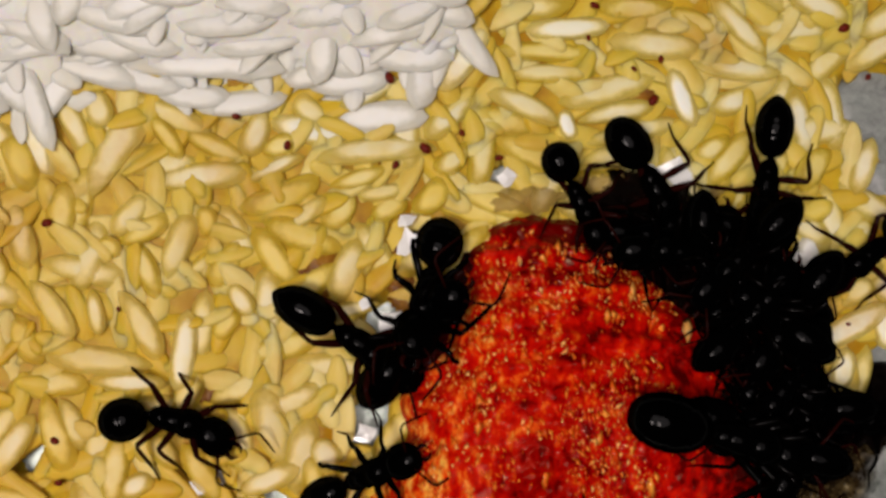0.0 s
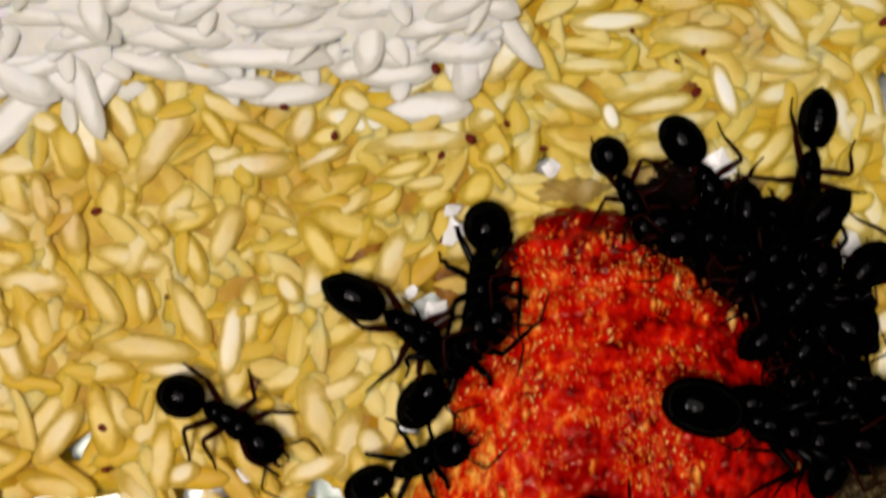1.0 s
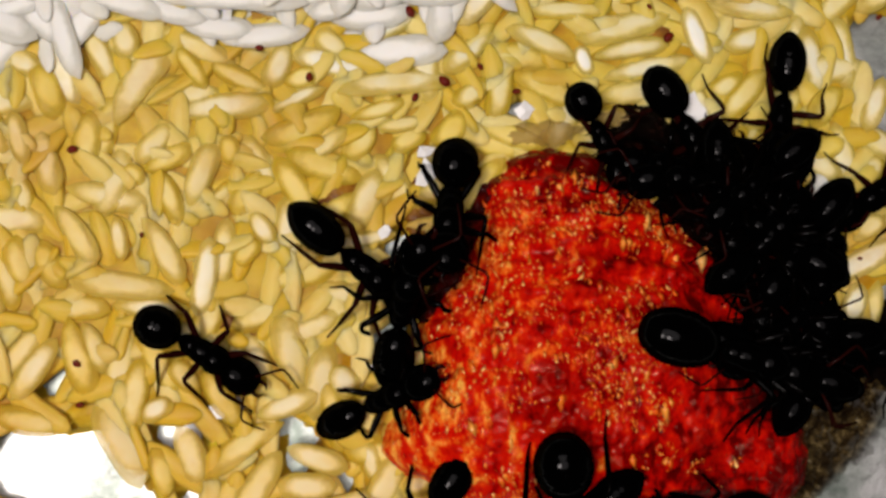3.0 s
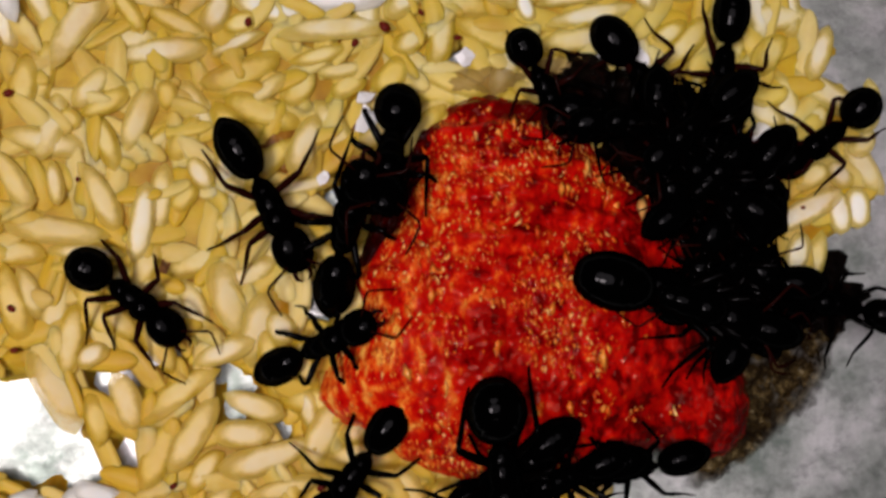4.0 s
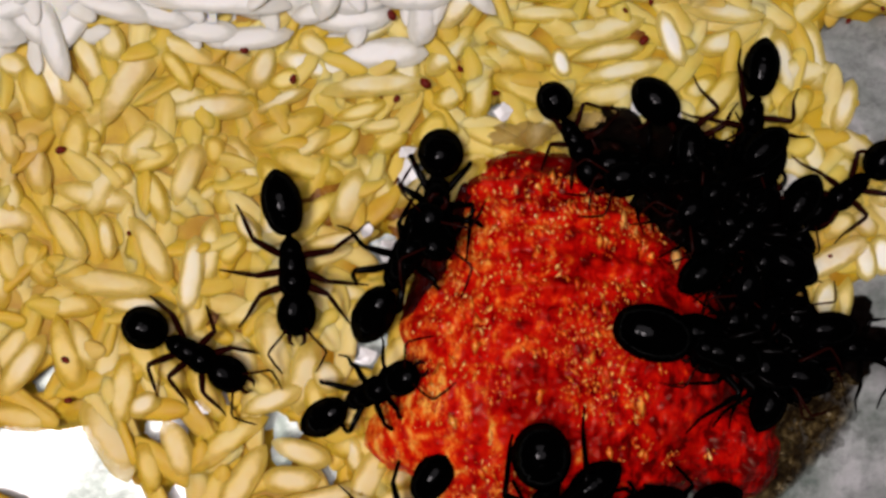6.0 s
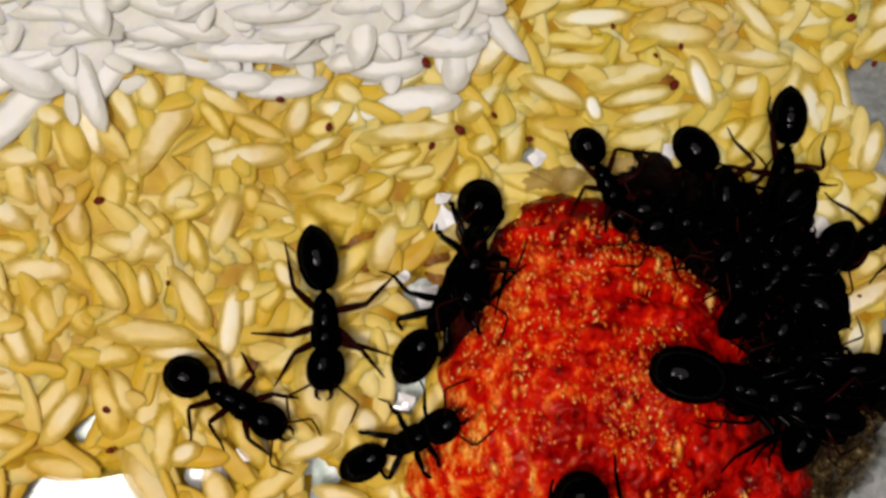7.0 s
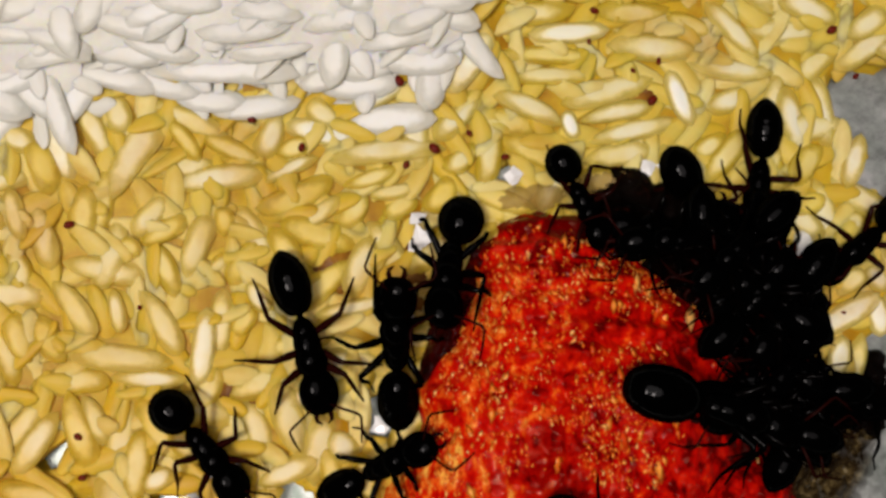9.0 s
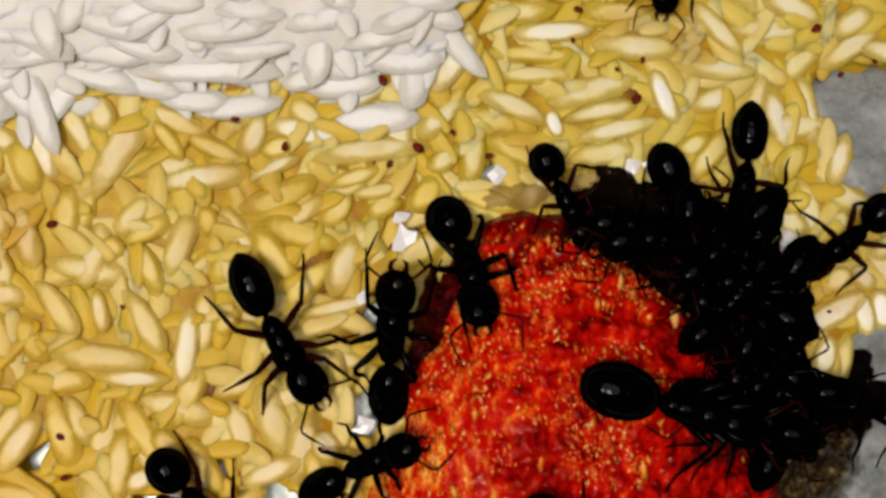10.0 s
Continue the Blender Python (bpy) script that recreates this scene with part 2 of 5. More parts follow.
l.new(wet.outputs["Distance"], low.inputs[0])
l.new(fine.outputs[0], low.inputs[2])
bump(n, l, low.outputs[0], b, 0.6, 0.0005)

GRANULE, n, l, b = material("orange_granule")
rnd = n.new("ShaderNodeNewGeometry").outputs["Random Per Island"]
cr = ramp(n, l, rnd, [(0.0, (0.68, 0.05, 0.003)), (0.45, (0.81, 0.15, 0.009)), (0.8, (0.89, 0.31, 0.035)), (1.0, (0.94, 0.52, 0.14))])
l.new(cr.outputs[0], b.inputs["Base Color"])
b.inputs["Roughness"].default_value = 0.16
b.inputs["Specular IOR Level"].default_value = 0.3

# Brown residue painted near-black in place of shaded, crowded ant bodies.
CRUST_SHADE, n, l, b = material("crust_and_ant_shade")
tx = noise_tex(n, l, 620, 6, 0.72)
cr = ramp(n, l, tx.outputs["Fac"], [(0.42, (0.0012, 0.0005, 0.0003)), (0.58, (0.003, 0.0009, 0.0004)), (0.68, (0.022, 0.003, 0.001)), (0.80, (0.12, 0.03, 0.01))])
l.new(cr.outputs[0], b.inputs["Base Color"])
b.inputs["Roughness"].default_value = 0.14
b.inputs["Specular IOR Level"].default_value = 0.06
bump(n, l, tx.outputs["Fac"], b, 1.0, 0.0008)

OLIVE, n, l, b = material("speckled_olive_residue")
tx = noise_tex(n, l, 700, 6, 0.75)
cr = ramp(n, l, tx.outputs["Fac"], [(0.38, (0.006, 0.003, 0.001)), (0.50, (0.03, 0.018, 0.006)), (0.60, (0.13, 0.09, 0.03)), (0.70, (0.48, 0.40, 0.24))])
l.new(cr.outputs[0], b.inputs["Base Color"])
b.inputs["Roughness"].default_value = 0.25
b.inputs["Specular IOR Level"].default_value = 0.1
bump(n, l, tx.outputs["Fac"], b, 1.0, 0.0008)
tc, off, size, edge = n.new("ShaderNodeTexCoord"), n.new("ShaderNodeVectorMath"), n.new("ShaderNodeVectorMath"), n.new("ShaderNodeMath")
off.operation, size.operation, edge.operation = "SUBTRACT", "LENGTH", "MULTIPLY_ADD"
off.inputs[1].default_value = (0.5, 0.5, 0.5)
edge.inputs[1].default_value = 0.35
l.new(tc.outputs["Generated"], off.inputs[0])
l.new(off.outputs[0], size.inputs[0])
l.new(tx.outputs["Fac"], edge.inputs[0])
l.new(size.outputs["Value"], edge.inputs[2])
thin = ramp(n, l, edge.outputs[0], [(0.50, (1, 1, 1)), (0.74, (0.0, 0.0, 0.0))])
l.new(thin.outputs[0], b.inputs["Alpha"])

# Sauce colour darkened to carry the contact shade at the lump's flank.
DARK_RED, n, l, b = material("dark_red_sauce_and_shade")
tx = noise_tex(n, l, 520, 5, 0.7)
cr = ramp(n, l, tx.outputs["Fac"], [(0.36, (0.008, 0.0003, 0.0002)), (0.5, (0.04, 0.0008, 0.0003)), (0.64, (0.16, 0.003, 0.0008)), (0.76, (0.40, 0.05, 0.008))])
l.new(cr.outputs[0], b.inputs["Base Color"])
b.inputs["Roughness"].default_value = 0.2
b.inputs["Specular IOR Level"].default_value = 0.06
bump(n, l, tx.outputs["Fac"], b, 0.8, 0.0005)

# Red-brown of the sauce stains, also used to paint ant shadows.
SAUCE_SHADOW, n, l, b = material("sauce_and_ant_shadow")
tx = noise_tex(n, l, 350, 4)
cr = ramp(n, l, tx.outputs["Fac"], [(0.35, (0.10, 0.024, 0.003)), (0.65, (0.34, 0.15, 0.015))])
l.new(cr.outputs[0], b.inputs["Base Color"])
b.inputs["Roughness"].default_value = 0.35
b.inputs["Specular IOR Level"].default_value = 0.1
bump(n, l, tx.outputs["Fac"], b, 0.2, 0.0002)

SKIN, n, l, b = material("pale_brown_skin")
tx = noise_tex(n, l, 300, 4)
cr = ramp(n, l, tx.outputs["Fac"], [(0.35, (0.30, 0.17, 0.04)), (0.65, (0.54, 0.38, 0.13))])
l.new(cr.outputs[0], b.inputs["Base Color"])
b.inputs["Roughness"].default_value = 0.35
bump(n, l, tx.outputs["Fac"], b, 0.15, 0.0002)
b.inputs["Alpha"].default_value = 0.5
b.inputs["Specular IOR Level"].default_value = 0.15

SPECK, n, l, b = material("red_brown_flake")
tx = noise_tex(n, l, 2500, 3)
cr = ramp(n, l, tx.outputs["Fac"], [(0.3, (0.06, 0.005, 0.002)), (0.7, (0.20, 0.014, 0.004))])
l.new(cr.outputs[0], b.inputs["Base Color"])
b.inputs["Roughness"].default_value = 0.5
b.inputs["Specular IOR Level"].default_value = 0.1

STEEL, n, l, b = material("scratched_steel")
tx = noise_tex(n, l, 420, 6, 0.75, stretch=(1, 1.6, 1))
smear = noise_tex(n, l, 90, 6, 0.7)
scratch = noise_tex(n, l, 300, 5, 0.75, stretch=(1, 1.5, 1))
cr = ramp(n, l, smear.outputs["Fac"], [(0.36, (0.15, 0.18, 0.155)), (0.5, (0.34, 0.365, 0.335)), (0.63, (0.54, 0.545, 0.53))])
sr = ramp(n, l, scratch.outputs["Fac"], [(0.36, (0.55, 0.55, 0.55)), (0.5, (1, 1, 1)), (0.66, (1.0, 1.0, 1.0))])
l.new(mix(n, l, "MULTIPLY", 0.7, cr.outputs[0], sr.outputs[0]), b.inputs["Base Color"])
rr = ramp(n, l, tx.outputs["Fac"], [(0.3, (0.33, 0.33, 0.33)), (0.7, (0.5, 0.5, 0.5))])
l.new(rr.outputs[0], b.inputs["Roughness"])
b.inputs["Metallic"].default_value = 1.0
bump(n, l, tx.outputs["Fac"], b, 0.35, 0.0002)

# Bright white that paints glints of the wet film and plate as flakes.
WHITE_BIT, n, l, b = material("white_flake")
tx = noise_tex(n, l, 500, 3)
cr = ramp(n, l, tx.outputs["Fac"], [(0.3, (0.86, 0.85, 0.80)), (0.7, (0.94, 0.94, 0.92))])
l.new(cr.outputs[0], b.inputs["Base Color"])
b.inputs["Roughness"].default_value = 0.25
b.inputs["Coat Weight"].default_value = 0.5

TABLE, n, l, b = material("dark_table")
tx = noise_tex(n, l, 12, 5, stretch=(1, 8, 1))
cr = ramp(n, l, tx.outputs["Fac"], [(0.3, (0.05, 0.03, 0.02)), (0.7, (0.12, 0.07, 0.04))])
l.new(cr.outputs[0], b.inputs["Base Color"])
b.inputs["Roughness"].default_value = 0.5
PLASTER, n, l, b = material("plaster")
tx = noise_tex(n, l, 3, 5)
cr = ramp(n, l, tx.outputs["Fac"], [(0.3, (0.14, 0.13, 0.12)), (0.7, (0.20, 0.19, 0.18))])
l.new(cr.outputs[0], b.inputs["Base Color"])
b.inputs["Roughness"].default_value = 0.9


# ---- mesh helpers ----
def mesh_of(name, verts, faces, mat, smooth=True):
    me = bpy.data.meshes.new(name)
    me.from_pydata(verts, [], faces)
    me.materials.append(mat)
    if smooth:
        me.polygons.foreach_set("use_smooth", [True] * len(me.polygons))
    me.update()
    return me


def part(name, me, parent, m=None, label=""):
    ob = new(name, me)
    ob.parent = parent
    if m is not None:
        ob.matrix_basis = m
    if label:
        ob["label"] = label
    return ob


def tube(points, radii, sides=7):
    """Rings round a bent line, closed at both ends."""
    pts = [Vector(p) for p in points]
    verts, faces = [], []
    for i, p in enumerate(pts):
        d = (pts[min(i + 1, len(pts) - 1)] - pts[max(i - 1, 0)]).normalized()
        side = d.cross(Vector((0.13, 0.21, 1))).normalized()
        up = side.cross(d)
        ry, rz = radii[i] if isinstance(radii[i], tuple) else (radii[i], radii[i])
        for k in range(sides):
            a = 2 * math.pi * k / sides
            verts.append(p + side * (ry * math.cos(a)) + up * (rz * math.sin(a)))
    for i in range(len(pts) - 1):
        for k in range(sides):
            k2 = (k + 1) % sides
            faces.append((i * sides + k, i * sides + k2, (i + 1) * sides + k2, (i + 1) * sides + k))
    faces.append(tuple(range(sides))[::-1])
    faces.append(tuple((len(pts) - 1) * sides + k for k in range(sides)))
    return [tuple(c * MM for c in v) for v in verts], faces


def join(*solids):
    verts, faces = [], []
    for v, f in solids:
        faces += [tuple(i + len(verts) for i in q) for q in f]
        verts += v
    return verts, faces


def smoothstep(a, b, x):
    u = min(1.0, max(0.0, (x - a) / (b - a)))
    return u * u * (3 - 2 * u)


# ---- structure: table, plate, room ----
def box(name, x0, x1, y0, y1, z0, z1, mat, label):
    v = [(x, y, z) for x in (x0, x1) for y in (y0, y1) for z in (z0, z1)]
    f = [(0, 1, 3, 2), (4, 6, 7, 5), (0, 4, 5, 1), (2, 3, 7, 6), (0, 2, 6, 4), (1, 5, 7, 3)]
    return tagged(new(name, mesh_of(name, v, f, mat, False)), label, name.split("_")[0], kind="structure")


box("table", -0.7, 0.7, -0.5, 0.5, -0.05, -0.010, TABLE, "dark wooden table top under the plate")
box("floor", -2, 2, -2, 2, -0.80, -0.75, TABLE, "dark floor of the room")
box("ceiling", -2, 2, -2, 2, 1.75, 1.80, PLASTER, "plain plaster ceiling")
for nm, a in (("wall_north", (-2, 2, 2, 2.1)), ("wall_south", (-2, 2, -2.1, -2)), ("wall_east", (2, 2.1, -2, 2)), ("wall_west", (-2.1, -2, -2, 2))):
    box(nm, *a, -0.75, 1.75, PLASTER, "plain plaster wall of the room")


def steel_plate():
    """Round steel plate: flat bottom, raised rim, rolled edge; its inside lies 3.6 mm below the rice."""
    prof = [(0.0, -3.6), (40, -3.6), (80, -3.6), (104, -3.5), (110, -2.6), (116, 2), (122, 9), (125, 11), (127, 11.4), (128, 10.5), (126.5, 9.5), (122, 6), (115, -2), (108, -5.4), (80, -5.6), (0.0, -5.6)]
    seg, verts, faces = 96, [], []
    for r, z in prof:
        for k in range(seg):
            a = 2 * math.pi * k / seg
            verts.append((r * math.cos(a) * MM, r * math.sin(a) * MM, z * MM))
    for i in range(len(prof) - 1):
        for k in range(seg):
            k2 = (k + 1) % seg
            faces.append((i * seg + k, i * seg + k2, (i + 1) * seg + k2, (i + 1) * seg + k)[::-1])
    ob = new("steel_plate", mesh_of("steel_plate", verts, faces, STEEL))
    ob.location = (-0.005, -0.005, 0)
    return tagged(ob, "scratched grey steel plate holding the rice", "plate")


steel_plate()


# ---- rice ----
def grain_mesh(name, length, width, bend, mat, taper=0.0, rings=13, sides=10, point=0.55):
    """One grain along x: blunt ends, slightly flat and bent."""
    pts, radii = [], []
    for i in range(rings):
        u = -1 + 2 * i / (rings - 1)
        prof = max(0.0, 1 - abs(u) ** 3.0) ** point * (1 - taper * u)
        pts.append((u * length / 2, bend * (u * u - 0.4), 0))
        radii.append((max(0.06, prof) * width / 2, max(0.05, prof) * width * 0.41))
    v, f = tube(pts, radii, sides)
    seed = 40 * bend + 9 * taper
    v = [(x, y + 0.10 * MM * noise.noise((x * 300, y * 300, seed)), z + 0.07 * MM * noise.noise((x * 300, y * 300, seed + 9))) for x, y, z in v]
    return mesh_of(name, v, f, mat)


def lump_side(x, y):
    return ((x - 20) / 15) ** 2 + ((y + 17) / 18) ** 2


# patches of bare plate: x, y, radius
BARE = [(-28.5, -29.6, 4.6), (-23.2, -33.0, 2.0), (-20.4, -24.6, 1.7), (-18.4, -32.1, 1.4), (-16, -22.1, 1.5), (-10.1, -23.9, 1.2), (-8.3, -25.6, 0.9), (-8.9, -27.7, 0.8),
        (0.5, -15.4, 1.9), (-0.6, -17.8, 1.5), (3.5, 0.7, 1.3), (1.7, -7, 1.6), (-4.5, -29.5, 0.9), (-32.1, -20.1, 1.4), (12.8, 6.9, 1.1), (-35, -28, 4), (38.5, -21, 3.6), (40.5, -15, 3.6), (49.3, 15.2, 2.8), (53, 13.6, 4.4), (57.5, 12, 5.5)]


def clear(x, y, ang, pad):
    """No bare patch under a grain of this heading."""
    return all((x + u * math.cos(ang) - a) ** 2 + (y + u * math.sin(ang) - c) ** 2 > (r + pad) ** 2 for a, c, r in BARE for u in (-3.4, -1.7, 0.0, 1.7, 3.4))


def east_edge(y):
    """How far the rice reaches over the plate."""
    east = 47.5 + 6.5 * math.exp(-((y + 3) / 9) ** 2) + 1.5 * math.sin(y * 0.7)
    if y > 8:
        east = 64
    if y < -14:
        east = 47.5 - (-14 - y) * 1.0 + 1.0 * math.sin(y)
    return east


def plate_shows(x, y):
    """Where the plate lies bare beyond the rice."""
    return x > east_edge(y) or any((x - a) ** 2 + (y - c) ** 2 < r * r for a, c, r in BARE)


def is_white(x, y):
    """The heap of plain white rice."""
    return y > 15.8 + 1.6 * math.sin(x * 0.45) + 0.9 * math.sin(x * 1.3) + 30 * smoothstep(7, 12, x) - 2.5 * smoothstep(-26, -34, x)


def heap(x, y):
    return 3.2 * smoothstep(13.5, 24, y) * (1 - smoothstep(4, 16, x))


def covers(x, y, ang, length, taken, gap):
    for u in (-0.42, 0.0, 0.42):
        px, py = x + u * length * math.cos(ang), y + u * length * math.sin(ang)
        for tx, ty in taken:
            if (px - tx) ** 2 + (py - ty) ** 2 < gap * gap:
                return True
    return False


rng = random.Random(11)


def kinds_of(mat, count, bend, taper, point=0.5):
    """Grain shapes of one sort, all 7.5 mm long and 2.75 mm wide before they are sized."""
    return [grain_mesh("grain", 7.5, 2.75, rng.uniform(-bend, bend), mat, rng.uniform(-taper, taper), point=point) for _ in range(count)]


kinds_yellow = kinds_of(RICE_YELLOW, 10, 0.7, 0.3, 0.66)
kinds_pale = kinds_of(RICE_PALE, 10, 0.6, 0.3, 0.66)
kinds_white = kinds_of(RICE_WHITE, 6, 0.6, 0.25, 0.62)
kinds_chalk = kinds_of(RICE_CHALK, 3, 0.3, 0.1)

yellow_bed = tagged(new("yellow_rice"), "moist yellow turmeric rice spread over the steel plate", "rice")
white_heap = tagged(new("white_rice"), "heap of plain white cooked rice beside the yellow rice", "rice")
placed = []


def put_grain(x, y, ang, z, kinds, parent, flat=0.46):
    me = kinds[rng.randrange(len(kinds))]
    ob = part("grain", me, parent)
    s = rng.uniform(0.9, 1.12)
    ob.matrix_basis = Matrix.LocRotScale((x * MM, y * MM, z * MM), Euler((rng.uniform(-0.2, 0.2), rng.uniform(-0.07, 0.07), ang)), (s, s * rng.uniform(0.9, 1.1), s * flat))
    half = 3.2 * s
    for u in (-0.75, -0.25, 0.25, 0.75):
        placed.append((x + u * half * math.cos(ang), y + u * half * math.sin(ang)))
    return ob


def set_grains(kinds, parent, raised, rows):
    """Grains that lie apart: x, y, heading, length, width."""
    for x, y, ang, length, width in rows:
        me = kinds[rng.randrange(len(kinds))]
        ob = part("grain", me, parent)
        a = radians(ang)
        z = heap(x, y) - 0.25 + raised + rng.uniform(-0.2, 0.2)
        ob.matrix_basis = Matrix.LocRotScale((x * MM, y * MM, z * MM), Euler((rng.uniform(-0.3, 0.3), rng.uniform(-0.06, 0.06), a)), (length / 7.5, width / 2.75, 0.44))
        n_marks = max(3, round(length / 1.6))
        for k in range(n_marks):
            u = (k + 0.5) / n_marks - 0.5
            placed.append((x + u * length * math.cos(a), y + u * length * math.sin(a)))


set_grains(kinds_white, white_heap, 0.3, [(-32.4, 20.7, -27, 10.3, 3.6), (-38.0, 15.6, -38, 9.5, 4.2), (-38.6, 11.0, 46, 11.0, 3.8), (-26.8, 16.8, -15, 10.1, 2.8), (-15.7, 17.3, -1, 15.1, 3.2), (-12.6, 14.0, 5, 9.2, 2.6), (-1.2, 17.9, 13, 6.8, 2.8), (-5.9, 16.6, 21, 5.0, 2.3), (4.7, 16.7, -96, 7.1, 3.2), (8.9, 20.2, -55, 9.8, 2.6), (0.5, 12.5, 4, 9.8, 3.2), (-23.6, 21.6, -10, 10.0, 3.2), (-13.3, 21.3, 7, 10.0, 3.2), (-3.1, 21.9, 7, 9.6, 3.0), (1.9, 20.5, 16, 8.7, 2.8), (-24.7, 19.1, -8, 8.7, 2.8), (-10.8, 19.5, 6, 9.4, 2.8), (-18.7, 23.8, -5, 7.6, 2.8)])
set_grains(kinds_white, white_heap, 1.0, [(-31.6, 13.6, -71, 9.6, 2.5)])
set_grains(kinds_pale, yellow_bed, 0.1, [(-24.3, 9.2, -121, 9.7, 3.6), (-26.1, 13.2, -73, 4.1, 2.8), (-19.1, 12.7, -26, 8.8, 2.3), (-16.4, 6.8, 6, 9.7, 2.7), (-11.2, 11.1, -111, 5.0, 2.6), (-9.3, 7.7, 24, 6.2, 1.6), (-22.9, 3.2, 48, 5.0, 2.5), (-18.2, 0.3, 69, 7.1, 2.7), (-35.7, 3.5, -75, 5.5, 2.3), (-33.1, 1.4, -75, 7.0, 2.6), (-27.1, -2.0, -11, 8.4, 2.7), (-30.0, -5.8, -55, 7.0, 2.6), (-26.0, -6.0, -79, 4.4, 1.8), (-21.8, -7.2, -60, 7.7, 2.5), (-25.8, -10.5, -6, 10.5, 3.0), (-12.4, -4.8, -56, 3.7, 2.1), (-22.9, -12.6, -3, 7.5, 2.1), (-35.6, 10.9, -29, 4.0, 2.5), (-5.9, 13.4, -36, 3.9, 2.5), (0.4, 9.3, 6, 11.7, 2.7)])
set_grains(kinds_pale, yellow_bed, 0.1, [(-6.2, 3.4, 38, 5.0, 2.1), (1.0, 5.5, 10, 5.1, 1.7), (-2.4, -2.0, -109, 6.5, 3.2), (7.4, 12.8, 43, 6.5, 2.5), (14.6, 13.7, -24, 7.6, 2.4), (22.7, 15.5, 15, 9.8, 3.2), (23.5, 13.2, 11, 7.6, 2.0), (25.4, 11.4, 12, 9.7, 2.2), (27.5, 19.9, -3, 9.5, 3.0), (35.2, 17.8, -9, 9.3, 2.7), (35.3, 14.6, 20, 5.7, 2.5), (35.7, 21.7, -46, 8.0, 2.3), (48.0, 8.2, 72, 6.0, 2.3), (43.7, 23.7, -22, 6.7, 2.8), (49.9, 22.4, 32, 5.4, 2.8), (44.4, 26.6, -9, 7.7, 2.5), (-3.2, -6.0, 12, 7.9, 1.7), (52.7, 3.0, 81, 5.6, 2.5)])
set_grains(kinds_yellow, yellow_bed, 0.0, [(-19.6, 10.7, -52, 5.4, 1.9), (-14.9, 9.8, -25, 6.7, 2.1), (-8.7, 5.1, 22, 8.3, 2.9), (-21.5, 1.8, 31, 5.3, 2.3), (-15.8, 2.7, -75, 3.1, 2.2), (-21.5, -1.9, -65, 6.1, 2.3), (-16.6, -1.7, 45, 3.6, 1.6), (-13.9, -1.5, 58, 5.0, 2.7), (-13.8, -7.2, 47, 3.5, 2.3), (-35.2, -8.5, -72, 5.5, 2.6), (-33.2, 8.1, -68, 5.9, 3.0), (-29.3, 3.4, -95, 5.9, 3.0), (-8.9, 9.9, 21, 3.7, 2.2), (-1.3, 6.8, 18, 5.9, 1.8), (5.6, 5.1, 47, 4.5, 2.7), (7.7, 8.7, 39, 4.2, 2.3), (10.5, 9.6, 83, 8.2, 2.5), (8.0, 13.6, 53, 7.0, 2.0), (-3.1, 3.7, 49, 4.6, 2.5)])
set_grains(kinds_yellow, yellow_bed, 0.0, [(14.6, 23.6, 0, 9.9, 2.7), (17.0, 19.1, -2, 10.7, 2.1), (16.9, 17.1, -0, 9.6, 2.2), (25.5, 23.6, 1, 7.6, 2.5), (31.3, 22.1, -21, 5.6, 2.3), (43.0, 7.9, 53, 5.2, 2.9), (42.8, 4.1, 10, 5.0, 2.9), (33.0, 9.9, 31, 4.2, 2.3), (1.6, 3.8, 30, 3.9, 2.4), (-35.5, -2.0, -76, 4.8, 2.5), (-32.5, -8.6, -59, 5.5, 2.8), (-24.8, 0.1, -27, 2.6, 2.0)])
set_grains(kinds_chalk, yellow_bed, 0.3, [(-17.8, -9.6, -98, 7.8, 2.5), (18.8, 21.4, 3, 8.3, 2.3), (18.8, 12.0, -70, 3.1, 1.8), (30.0, 14.7, -68, 6.1, 2.3)])
set_grains(kinds_pale, yellow_bed, 0.1, [(-28.1, -16.5, -68, 5.3, 2.2), (-22.0, -22.4, 28, 3.4, 2.3), (-25.4, -25.7, -59, 9.0, 4.0), (-12.5, -29.7, 58, 8.4, 3.0), (-18.9, -26.6, -71, 6.1, 3.0), (-6.8, -26.9, -19, 6.3, 2.5), (-7.8, -29.6, 1, 5.9, 3.0), (-5.4, -31.6, 18, 9.7, 2.9), (-1.6, -27.2, 103, 4.1, 2.1), (2.9, -29.0, 47, 3.5, 2.1), (-3.7, -34.7, 14, 7.7, 2.1), (-4.4, -19.5, -54, 3.5, 2.9), (-9.7, -21.8, 23, 6.4, 2.5), (-9.2, -16.8, -73, 8.4, 3.4), (47.2, -4.2, 33, 3.9, 2.4), (49.9, -3.8, -46, 3.5, 2.7), (52.2, -0.7, 43, 3.4, 2.1)])
set_grains(kinds_yellow, yellow_bed, 0.0, [(-13.9, -25.9, 36, 9.1, 2.7), (-11.3, -33.2, 53, 5.2, 2.3), (-16.0, -21.2, -58, 6.7, 2.5), (-1.9, -22.9, -73, 5.4, 2.3), (-21.6, -28.4, -76, 5.2, 2.5), (-19.5, -19.1, -49, 4.5, 2.5), (47.8, 1.9, 73, 3.0, 2.5), (41.0, 1.0, -32, 3.8, 2.5)])
set_grains(kinds_white, yellow_bed, 0.0, [(-21.3, -35.3, -13, 4.9, 2.3), (42.5, -0.1, 81, 3.2, 2.4)])
